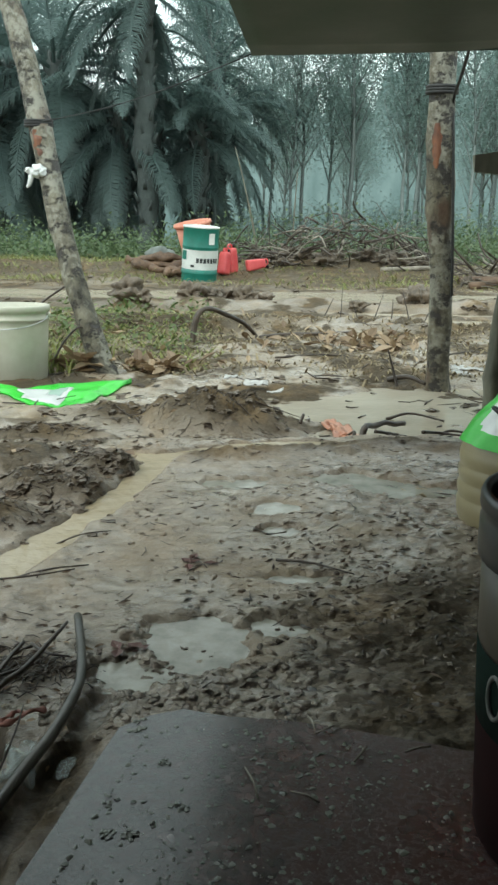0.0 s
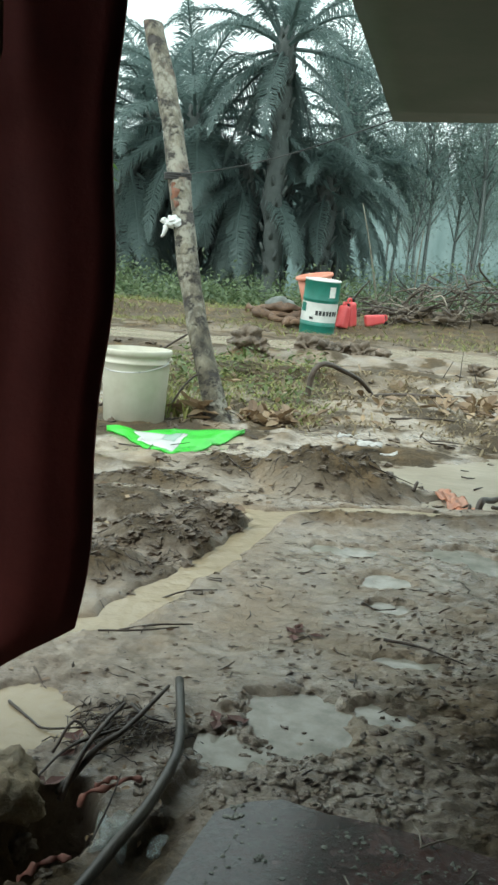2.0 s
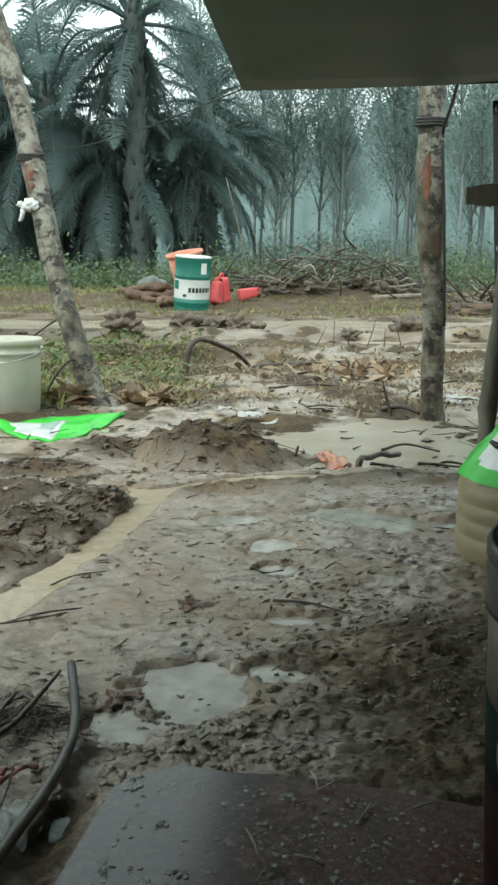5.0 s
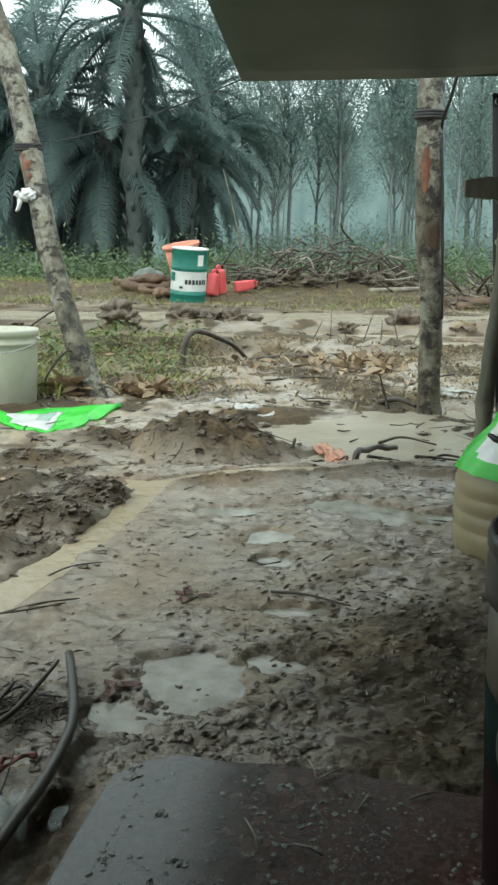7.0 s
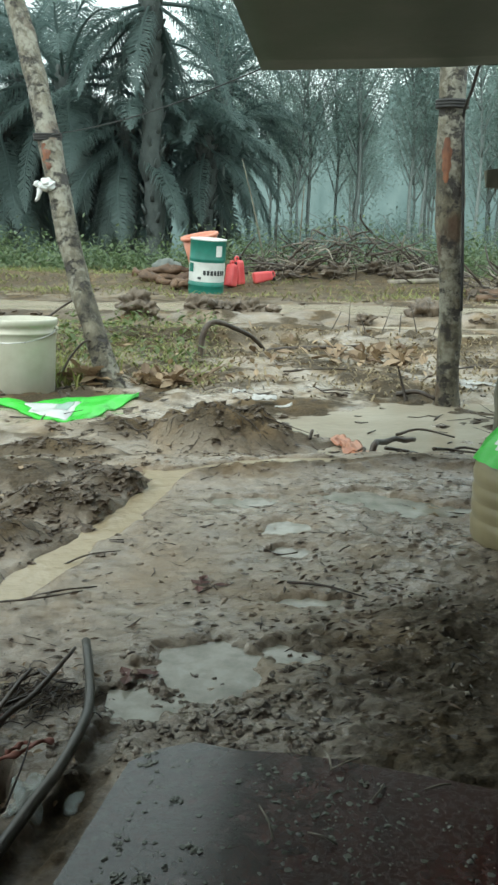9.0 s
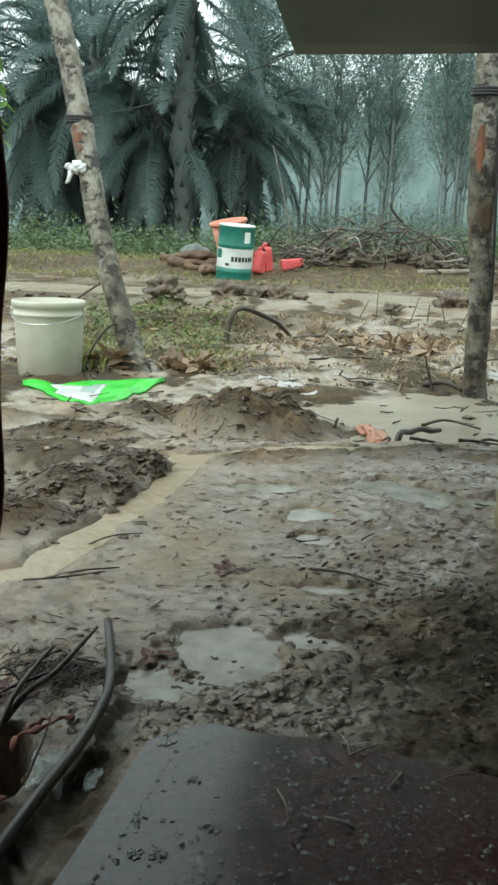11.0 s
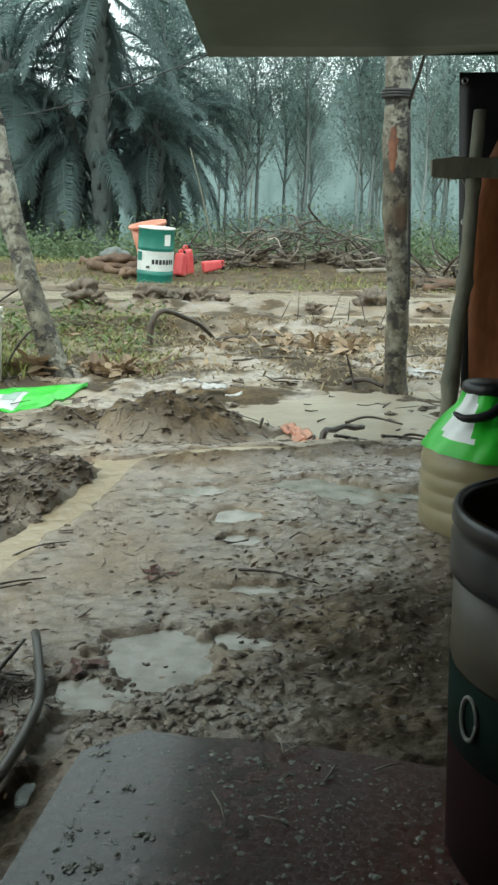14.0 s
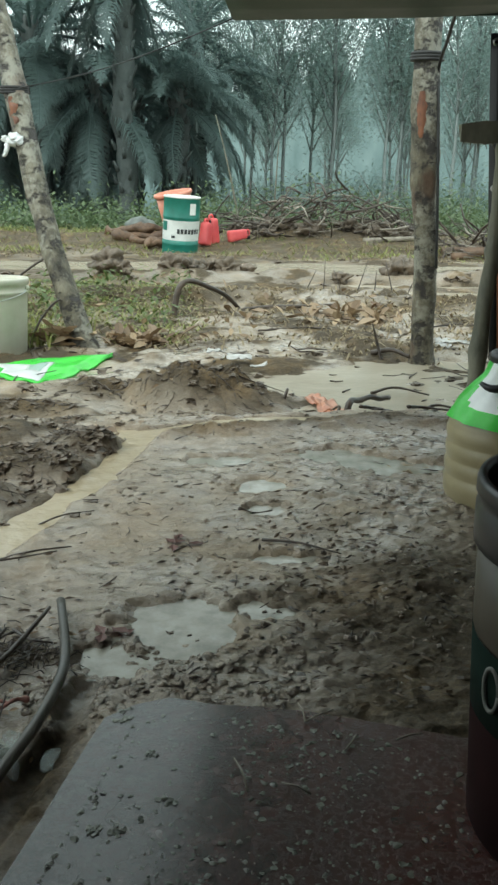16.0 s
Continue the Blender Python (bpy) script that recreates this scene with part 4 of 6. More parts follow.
bark_post("awning_post", "upright mottled rubber wood post holding the awning",
          [(0.783, 3.61, -0.06), (0.782, 3.61, 0.05), (0.768, 3.60, 0.45), (0.737, 3.585, 0.8), (0.720, 3.58, 1.17), (0.71, 3.58, 1.75)],
          [0.050, 0.045, 0.048, 0.056, 0.053, 0.052], (0.90, 1.07), -118, 1.20)
g = Geo().tube(curve_points([(0.700, 3.07, 1.258), (0.735, 3.32, 1.215), (0.758, 3.54, 1.16), (0.764, 3.54, 1.05), (0.776, 3.535, 0.85), (0.793, 3.545, 0.62), (0.806, 3.555, 0.40)], 30), 0.006, 6)
part("cord", g, ROPE, awn, "black cord running down the post")
g = Geo().tube([Vector((-0.028, 3.051, 1.213)).lerp(Vector((-1.0, 4.14, 1.135)), k / 16) + Vector((0, 0, -0.03 * math.sin(math.pi * k / 16))) for k in range(17)], 0.0022, 5)
thing("guy_line", g, ROPE, "thin dark guy line between awning corner and post", "cord")


def white_rag():
    g = Geo()
    r = random.Random(4)
    for k, (dx, dz, s) in enumerate(((0.004, 0, 0.028), (0.036, 0.008, 0.027), (-0.026, 0.014, 0.018), (0.018, 0.02, 0.027))):
        g.lump((-1.035 + dx, 4.09 + 0.02 * r.random(), 0.90 + dz), s, k + 2.3, 0.5, 3, 0.75)
    g.tube(curve_points([(-1.05, 4.09, 0.89), (-1.052, 4.085, 0.87), (-1.058, 4.085, 0.85), (-1.07, 4.085, 0.838)], 8), [0.014, 0.013, 0.012, 0.011, 0.01, 0.009, 0.008, 0.006], 6, 0.2)
    thing("white_rag", g, WHITE_BAG, "crumpled white plastic bag hung on the leaning post", "plastic bag")


white_rag()


def side_screen():
    g = Geo()
    path = curve_points([(0.742, 2.655, -0.06), (0.748, 2.65, 0.3), (0.762, 2.64, 0.52), (0.760, 2.625, 0.75), (0.762, 2.62, 1.0)], 30)
    g.tube(path, [0.026 - 0.008 * k / 29 + (0.006 if k % 9 == 5 else 0) for k in range(30)], 12, 0.07)
    thing("sapling_pole", g, POLE, "thin grey-brown sapling pole set in the mud", "pole")
    bar = Geo()
    n = 14
    for k in range(n + 1):
        x = 0.622 + 0.95 * k / n
        w = 0.029 + 0.003 * math.sin(k * 2.2) - (0.006 if k == 0 else 0)
        for s, (dy, dz) in enumerate(((-0.012, -1), (0.012, -1), (0.012, 1), (-0.012, 1))):
            bar.v.append((x + 0.004 * math.sin(s * 2), 2.588 + dy, 0.832 + 0.03 * k / n + dz * w))
    bar.f = [(k * 4 + a, k * 4 + (a + 1) % 4, k * 4 + 4 + (a + 1) % 4, k * 4 + 4 + a) for k in range(n) for a in range(4)] + [(3, 2, 1, 0), (n * 4, n * 4 + 1, n * 4 + 2, n * 4 + 3)]
    for k in range(5):
        bar.tube([(0.63 + 0.02 * k, 2.578, 0.81), (0.625 + 0.024 * k, 2.575, 0.79 - 0.006 * (k % 3))], [0.003, 0.001], 4)
    thing("cross_rail", bar, POLE, "rough split timber rail nailed across the pole", "rail", flat=True)

    ob = base("banner_screen", (0, 0, 0), "faded orange banner with black border hung as a screen", "banner")

    def at(u, v, lift=0.0):
        left = 0.795 - 0.078 * v
        return left + (1.95 - left) * u, 2.70 - lift + 0.014 * math.sin(u * 9 + v * 3), 0.165 + (1.115 + 0.02 * u - 0.165) * v

    def panel(shape, n, m, lift, back):
        g = Geo()
        for j in range(m + 1):
            for i in range(n + 1):
                u, v = shape(i / n, j / m)
                g.v.append(at(u, v, lift))
        k = n + 1
        g.f = [(j * k + i, j * k + i + 1, (j + 1) * k + i + 1, (j + 1) * k + i) for j in range(m) for i in range(n)]
        seen = {(a, b) for f in g.f for a, b in zip(f, f[1:] + f[:1])}
        n0 = len(g.v)
        faces = list(g.f)
        g.v += [(x, y + back, z) for x, y, z in g.v]
        g.f += [tuple(i + n0 for i in reversed(f)) for f in faces]
        g.f += [(b, a, a + n0, b + n0) for a, b in seen if (b, a) not in seen]
        return g

    part("border", panel(lambda u, v: (u, v), 30, 20, 0, 0.003), BLACK, ob, "black plastic sheet showing as border and upper left corner")
    # the orange panel narrows upwards on its left, leaving that corner black
    part("print", panel(lambda u, v: (0.022 + 0.13 * max(0, v - 0.55) ** 1.5 / 0.3 + (0.97 - 0.022 - 0.13 * max(0, v - 0.55) ** 1.5 / 0.3) * u, 0.02 + 0.92 * v), 30, 20, 0.004, 0.003), BANNER, ob, "faded orange-brown printed panel")
    for u, v in ((0.012, 0.975), (0.012, 0.55), (0.3, 0.985)):
        c = Vector(at(u, v, 0.004))
        part("eyelet", Geo().tube([c + Vector((0.008 * math.cos(a), 0, 0.008 * math.sin(a))) for a in [k * math.tau / 12 for k in range(13)]], 0.003, 6), STEEL, ob, "pale metal eyelet")


side_screen()


# ---------------------------------------------------------------- containers by the shelter
def oil_pail():
    ob = base("oil_pail", (0.300, 0.675, 0.092), "lubricant pail toned dark for shade, with black collar and green label", "pail", turn=0)
    R = 0.117
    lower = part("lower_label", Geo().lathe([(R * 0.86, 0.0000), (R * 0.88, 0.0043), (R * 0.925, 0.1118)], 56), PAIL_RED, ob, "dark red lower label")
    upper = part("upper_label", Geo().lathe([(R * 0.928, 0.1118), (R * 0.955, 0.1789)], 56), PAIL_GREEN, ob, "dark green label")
    part("body", Geo().lathe([(R * 0.945, 0.1789), (R * 0.955, 0.1832), (R * 0.97, 0.2609)], 56), PAIL_CREAM_SHADED, ob, "beige plastic wall toned dark for shade")
    g = Geo().lathe([(R * 0.965, 0.2535), (R * 1.0, 0.2556), (R * 1.005, 0.2620), (R * 1.005, 0.2854), (R * 0.985, 0.2886), (R * 0.985, 0.2939), (R * 1.01, 0.2971), (R * 1.01, 0.3057), (R * 0.995, 0.3099), (R * 0.95, 0.3099), (R * 0.94, 0.3046), (R * 0.9, 0.1065), (0.001, 0.1012)], 56, close=False)
    part("collar", g, BLACK, ob, "black ribbed plastic collar")
    a0 = radians(196)
    ring = []
    for k in range(25):
        a = k * math.tau / 24
        ang = a0 + 0.09 * math.cos(a)
        ring.append(Vector((R * 0.95 * math.cos(ang), R * 0.95 * math.sin(ang), 0.150 + 0.018 * math.sin(a))))
    part("printed_ring", Geo().tube(ring, 0.0022, 5), PAIL_MARK, upper, "pale ring-shaped print")


oil_pail()


def offcut():
    g = Geo()
    n = 16
    for k in range(n + 1):
        u = k / n
        w = 0.060 - 0.026 * max(0, u - 0.8) / 0.2 + 0.003 * math.sin(k * 1.9)
        for dx, dy in ((-w, -0.011), (w, -0.011), (w, 0.011), (-w, 0.011)):
            g.v.append((dx + 0.004 * math.sin(k), dy, 0.44 * u))
    g.f = [(k * 4 + a, k * 4 + (a + 1) % 4, k * 4 + 4 + (a + 1) % 4, k * 4 + 4 + a) for k in range(n) for a in range(4)] + [(3, 2, 1, 0), (n * 4, n * 4 + 1, n * 4 + 2, n * 4 + 3)]
    ob = thing("timber_offcut", g, OFFCUT, "yellowish weathered timber offcut standing in the pail", "timber", flat=True)
    ob.matrix_basis = pose(0.281, 0.705, 0.19, -2, 3, 10)


offcut()


def water_jug():
    z0 = H(0.53, 1.70)
    ob = base("water_jug", (0.540, 1.672, z0 - 0.016), "yellowed ribbed plastic jug under a green bag", "jug")
    prof = [(0.095, 0), (0.115, 0.006), (0.124, 0.03)]
    for k in range(4):
        z = 0.045 + 0.033 * k
        prof += [(0.1255, z), (0.126, z + 0.016), (0.1235, z + 0.021), (0.1235, z + 0.025)]
    prof += [(0.118, 0.185), (0.100, 0.215), (0.075, 0.245), (0.05, 0.27), (0.042, 0.28), (0.042, 0.30)]
    part("body", Geo().lathe(prof, 48), JUG, ob, "yellowed translucent ribbed body")
    g = Geo().lathe([(0.052, 0.292), (0.056, 0.295), (0.056, 0.308), (0.048, 0.314), (0.001, 0.315)], 36, close=False)
    part("cap", g, BLACK, ob, "black screw cap")
    strap = curve_points([(-0.088, -0.06, 0.262), (-0.07, -0.075, 0.254), (-0.03, -0.085, 0.262), (0.01, -0.075, 0.29), (0.05, -0.05, 0.325), (0.09, -0.02, 0.33)], 18)
    part("strap", Geo().tube(strap, [0.004 + 0.006 * math.sin(math.pi * k / 17) for k in range(18)], 8), BLACK, ob, "black curved carrying strap")
    g = Geo()
    n, m = 72, 12
    for j in range(m + 1):
        v = j / m
        for i in range(n):
            a = i * math.tau / n
            low = 0.178 + 0.005 * math.sin(a * 2 + 1)
            z = 0.296 - (0.296 - low) * v
            r = float(np.interp(z, [0.16, 0.185, 0.215, 0.245, 0.27, 0.30], [0.127, 0.121, 0.104, 0.079, 0.055, 0.046]))
            r += 0.0022 * math.sin(a * 9 + v * 6) + 0.0015 * math.sin(a * 17 + v * 9) + 0.004
            g.v.append((r * math.cos(a), r * math.sin(a), z))
    faces_g, faces_w = [], []
    for j in range(m):
        for i in range(n):
            q = (j * n + i, (j + 1) * n + i, (j + 1) * n + (i + 1) % n, j * n + (i + 1) % n)
            a = math.degrees(i * math.tau / n)
            (faces_w if 182 < a - 10 * j / m * 2 < 222 and j < 9 else faces_g).append(q)
    for nm, fs, mt, lb in (("bag", faces_g, GREEN_BAG, "bright green plastic bag draped over"), ("bag_print", faces_w, WHITE_BAG, "white printed patch of the bag")):
        gg = Geo()
        gg.v, gg.f = list(g.v), fs
        used = sorted({i for f in fs for i in f})
        idx = {o: k for k, o in enumerate(used)}
        gg.v = [g.v[o] for o in used]
        gg.f = [tuple(idx[i] for i in f) for f in fs]
        part(nm, gg, mt, ob, lb)


water_jug()


def bucket():
    ob = base("bucket", (-1.032, 3.63, H(-1.032, 3.63) - 0.012), "grimy cream plastic bucket standing on wet mud", "bucket")
    R, T = 0.151, 0.325
    prof = [(0.128, 0), (0.133, 0.004), (0.145, 0.235), (0.147, 0.262), (0.151, 0.264), (0.151, 0.272), (0.147, 0.275), (0.148, 0.296), (0.154, 0.298), (0.155, 0.318), (0.152, T), (0.146, T), (0.140, 0.26), (0.120, 0.012), (0.001, 0.01)]
    body = part("body", Geo().lathe(prof, 56, close=False), CREAM, ob, "grimy cream plastic body")
    h = curve_points([(-0.152, -0.01, 0.285), (-0.14, -0.07, 0.262), (-0.07, -0.148, 0.235), (0.06, -0.152, 0.238), (0.14, -0.07, 0.262), (0.152, -0.01, 0.285)], 26)
    part("handle", Geo().tube(h, 0.0025, 6), STEEL, ob, "thin wire handle")
    for sx in (-1, 1):
        part("handle_lug", Geo().lump((sx * 0.152, -0.01, 0.285), 0.012, 2.2, 0.1, 2, 1), CREAM, body)


bucket()


def feed_sack():
    """A flattened green and white sack with a thick rolled edge."""
    ob = base("feed_sack", (0, 0, 0), "flattened green and white plastic sack on the mud", "sack")
    n, m = 48, 14
    A, B = Vector((-1.04, 3.27, 0)), Vector((-0.52, 3.54, 0))
    C = Vector((-0.68, 2.97, 0))
    g = Geo()
    for j in range(m + 1):
        v = j / m
        for i in range(n + 1):
            u = i / n
            far = A.lerp(B, u)
            near = A.lerp(C, min(1, u / 0.68)) if u < 0.68 else C.lerp(B, (u - 0.68) / 0.32)
            p = far.lerp(near, v)
            z = H(p.x, p.y)
            fold = 0.010 * math.sin(u * 23 + v * 4) * math.sin(v * math.pi) + 0.030 * math.sin(math.pi * min(1, v * 1.05)) * (0.5 + 0.5 * math.sin(u * 7 + 1)) + 0.035 * (1 - v) ** 2 * math.sin(math.pi * u) ** 0.6
            g.v.append((p.x, p.y, max(z, 0.0) + 0.009 + 0.45 * fold))
    k = n + 1
    faces = [(j * k + i, (j + 1) * k + i, (j + 1) * k + i + 1, j * k + i + 1) for j in range(m) for i in range(n)]
    groups = {"sack": [], "white_print": [], "pale_print": []}
    for f in faces:
        i, j = f[0] % k / n, f[0] // k / m
        white = 0.22 < i < 0.60 and 0.12 < j < 0.80 and not (i < 0.28 and j > 0.55)
        pale = white and 0.42 < i < 0.55 and j < 0.55
        groups["pale_print" if pale else "white_print" if white else "sack"].append(f)
    for nm, mt, lb in (("sack", GREEN_BAG, "bright green plastic"), ("white_print", WHITE_BAG, "white printed field"), ("pale_print", TEAL_PRINT, "grey-green printed shape")):
        used = sorted({i for f in groups[nm] for i in f})
        idx = {o: q for q, o in enumerate(used)}
        gg = Geo()
        gg.v = [g.v[o] for o in used]
        gg.f = [tuple(idx[i] for i in f) for f in groups[nm]]
        part(nm, solid(gg, 0.008), mt, ob, lb)


feed_sack()


# ---------------------------------------------------------------- things across the track
def steel_drum():
    z = H(-0.78, 13.1)
    ob = base("steel_drum", (-0.86, 13.1, z - 0.06), "green and white steel oil drum standing upright", "drum")
    ob.matrix_basis = pose(-0.875, 13.1, z - 0.06, 5.0, 3.4, 0)
    R = 0.270
    part("lower_shell", Geo().lathe([(R * 0.97, 0), (R * 1.015, 0.004), (R * 1.015, 0.016), (R, 0.024), (R, 0.19), (R * 1.02, 0.20), (R * 1.02, 0.215), (R, 0.225), (R, 0.265)], 48), DRUM_GREEN, ob)
    band_part = part("white_band", Geo().lathe([(R, 0.265), (R, 0.545), (R * 1.003, 0.55)], 48, close=False), DRUM_WHITE, ob, "scuffed white painted band")
    shell = part("upper_shell", Geo().lathe([(R, 0.55), (R, 0.575), (R * 1.02, 0.585), (R * 1.02, 0.60), (R, 0.61), (R, 0.862), (R * 1.015, 0.868)], 48, close=False), DRUM_GREEN, ob)
    part("rim", Geo().lathe([(R * 1.01, 0.866), (R * 1.022, 0.87), (R * 1.022, 0.886), (R * 0.985, 0.888), (R * 0.975, 0.872), (0.001, 0.868)], 48, close=False), DRUM_WHITE, ob, "white lid and rolled rim")

    def patch(a0, a1, z0, z1):
        g = Geo()
        n = max(2, int((a1 - a0) / 5))
        for k in range(n + 1):
            a = radians(a0 + (a1 - a0) * k / n)
            for rr, z in ((R + 0.004, z0), (R + 0.004, z1)):
                g.v.append((rr * math.cos(a), rr * math.sin(a), z))
        g.f = [(2 * k, 2 * k + 2, 2 * k + 3, 2 * k + 1) for k in range(n)]
        return g
    for k in range(7):
        part("print_bar", patch(262 + 11.5 * k, 270.5 + 11.5 * k, 0.365 + 0.003 * (k % 2), 0.435), DRUM_INK, band_part, "dark bar of print")
    part("print_emblem", patch(200, 226, 0.40, 0.53), DRUM_GREEN, band_part, "green emblem patch")
    part("paint_chip", patch(244, 256, 0.30, 0.335), DRUM_INK, band_part, "dark chipped spot")
    part("pale_label", patch(300, 322, 0.64, 0.80), DRUM_WHITE, shell, "pale worn label")


steel_drum()


def orange_tub():
    z = H(-0.78, 13.95)
    ob = base("orange_tub", (-0.78, 13.95, z - 0.05), "faded orange plastic tub leaning with its open mouth tipped", "tub")
    ob.matrix_basis = pose(-0.88, 13.9, z - 0.03, 9, -10, 0)
    part("body", Geo().lathe([(0.19, 0), (0.21, 0.01), (0.245, 0.45), (0.275, 0.80), (0.262, 0.80), (0.235, 0.45), (0.19, 0.04), (0.001, 0.03)], 40, close=False), ORANGE, ob)
    part("rim", Geo().lathe([(0.272, 0.78), (0.300, 0.785), (0.306, 0.81), (0.300, 0.832), (0.272, 0.835), (0.262, 0.80)], 40, close=False), ORANGE, ob, "rolled pale orange rim")


orange_tub()


def jerrycan(x, y, z, turn, tilt, s=1.0):
    ob = base("jerrycan", (x, y, z), "red plastic jerrycan on the muddy bank", "jerrycan", "red jerrycans")
    ob.matrix_basis = pose(x, y, z, 0, tilt, turn)
    bm = bmesh.new()
    bmesh.ops.create_cube(bm, size=1)
    for v in bm.verts:
        top = v.co.z > 0
        v.co = Vector((v.co.x * 0.24 * s * (0.72 if top else 1), v.co.y * 0.17 * s, (v.co.z + 0.5) * 0.40 * s))
    bmesh.ops.bevel(bm, geom=bm.edges[:], offset=0.055 * s, segments=4, profile=0.6, affect='EDGES')
    g = Geo().add([v.co for v in bm.verts], [tuple(v.index for v in f.verts) for f in bm.faces])
    bm.free()
    part("body", g, RED, ob)
    part("handle", Geo().tube(curve_points([(-0.07 * s, 0, 0.385 * s), (-0.06 * s, 0, 0.445 * s), (0.02 * s, 0, 0.45 * s), (0.04 * s, 0, 0.39 * s)], 12), 0.016 * s, 8), RED, ob)
    part("spout", Geo().lathe([(0.028 * s, 0.385 * s), (0.028 * s, 0.43 * s), (0.034 * s, 0.43 * s), (0.034 * s, 0.455 * s), (0.001, 0.456 * s)], 16, cx=0.085 * s, close=False), BLACK, ob, "dark screw cap")


jerrycan(-0.52, 13.75, H(-0.52, 13.75) + 0.01, 60, 10, 0.9)
jerrycan(-0.40, 14.05, H(-0.40, 14.05) - 0.01, 60, -6, 1.0)
jerrycan(-0.16, 14.15, H(-0.16, 14.15) + 0.09, 15, 80, 0.82)


# ---------------------------------------------------------------- wood and branches
def stick(name, ctrl, r0, r1, material, label, category="stick", group="", rough=0.12, n=22, seg=8):
    pts = curve_points(ctrl, n)
    g = Geo().tube(pts, [r0 + (r1 - r0) * k / (n - 1) for k in range(n)], seg, rough)
    return thing(name, g, material, label, category, group)


def on(x, y, dz=0.0):
    return (x, y, H(x, y) + dz)


stick("arched_branch", [on(-0.36, 4.86, -0.05), (-0.355, 4.87, 0.10), (-0.33, 4.88, 0.20), (-0.275, 4.92, 0.235), (-0.17, 5.05, 0.19), (-0.06, 5.2, 0.12), on(0.03, 5.32, -0.02)], 0.019, 0.012, TWIG, "dark bent branch arching out of the mud", "branch")
stick("hose", [on(-0.252, 1.155, 0.016), on(-0.226, 1.05, 0.014), on(-0.212, 0.975, 0.016), (-0.213, 0.91, 0.068), (-0.221, 0.85, 0.066), (-0.234, 0.795, 0.064), (-0.245, 0.745, 0.062), (-0.254, 0.70, 0.06), (-0.27, 0.60, 0.06), (-0.285, 0.45, 0.07)], 0.0060, 0.0072, HOSE, "muddy dark rubber hose lying on the mud", "hose", rough=0.05, n=40, seg=12)
stick("charred_root", [on(0.325, 2.56, -0.02), on(0.335, 2.57, 0.035), (0.350, 2.60, 0.050), (0.38, 2.64, 0.042), (0.42, 2.68, 0.046), (0.45, 2.70, 0.036), (0.49, 2.73, 0.034)], 0.011, 0.008, TWIG, "charred crooked root on the wet sand", "root")
stick("fallen_branch", [on(0.0, 5.25, 0.005), on(0.2, 5.3, 0.005), on(0.42, 5.28, 0.008), on(0.62, 5.33, 0.005)], 0.014, 0.009, TWIG, "fallen dark branch lying on dead grass", "branch")
stick("forked_stick", [on(0.62, 3.62, -0.02), (0.60, 3.65, 0.07), (0.575, 3.66, 0.16)], 0.008, 0.003, TWIG, "thin dead twig sticking up beside the post", "stick", "dead sticks")
stick("forked_stick", [on(0.585, 3.70, 0.01), on(0.66, 3.64, 0.035), on(0.73, 3.60, 0.03)], 0.012, 0.008, TWIG, "thin dead twig lying beside the post", "stick", "dead sticks")
for a, b, c in (((0.40, 2.50), (0.47, 2.58), (0.52, 2.62)), ((0.50, 2.47), (0.56, 2.55), (0.64, 2.52)), ((0.42, 2.55), (0.52, 2.66), (0.62, 2.60)), ((0.6, 2.75), (0.52, 2.72), (0.45, 2.78)), ((0.36, 2.48), (0.41, 2.53), (0.43, 2.49)), ((0.55, 2.55), (0.61, 2.60), (0.70, 2.57)), ((0.30, 2.55), (0.31, 2.58), (0.29, 2.62)), ((0.15, 2.72), (0.16, 2.74), (0.155, 2.77)), ((0.46, 2.9), (0.55, 2.95), (0.66, 2.9))):
    stick("charred_twig", [on(*a, 0.01), on(*b, 0.035), on(*c, 0.015)], 0.006, 0.003, TWIG, "thin black twig lying at the ditch edge", "twig", "charred twigs")
for a, b, c, rr in (((0.22, 2.03), (0.33, 1.94), (0.45, 1.87), 0.005), ((0.0, 1.58), (0.03, 1.585), (0.065, 1.60), 0.006), ((0.04, 1.42), (0.10, 1.40), (0.17, 1.36), 0.005),
                    ((-0.10, 1.95), (-0.03, 1.90), (0.02, 1.88), 0.004), ((-0.40, 1.50), (-0.33, 1.53), (-0.27, 1.55), 0.004), ((0.2, 3.75), (0.32, 3.82), (0.45, 3.78), 0.008),
                    ((-0.30, 1.10), (-0.38, 1.02), (-0.46, 0.98), 0.004), ((-0.28, 1.05), (-0.34, 0.97), (-0.36, 0.88), 0.005), ((-0.47, 1.16), (-0.42, 1.11), (-0.34, 1.11), 0.003),
                    ((0.9, 4.4), (1.2, 4.6), (1.5, 4.5), 0.01), ((-0.9, 2.5), (-0.7, 2.55), (-0.5, 2.5), 0.006), ((0.1, 4.2), (0.35, 4.32), (0.6, 4.2), 0.009)):
    stick("fallen_stick", [on(*a, 0.003), on(*b, 0.006), on(*c, 0.003)], rr * 0.6, rr * 0.25, TWIG, "dark wet stick lying in the mud", "stick", "fallen sticks", 0.2, 14, 6)
for k in range(7):
    x = 0.45 + 0.12 * k
    stick("dead_shoot", [on(x, 6.0, -0.01), (x + 0.03, 6.02, 0.10), (x + 0.10 - 0.06 * (k % 3), 6.05, 0.24 + 0.07 * (k % 2))], 0.006, 0.0025, TWIG, "thin upright dead shoot beside the track", "twig", "dead shoots", n=8, seg=5)
stick("leaning_twig", [on(-1.30, 3.95, 0.0), (-1.12, 4.0, 0.22), (-0.88, 4.05, 0.40), (-0.80, 4.05, 0.36)], 0.007, 0.004, TWIG, "thin bare twig leaning beside the bucket", "twig")
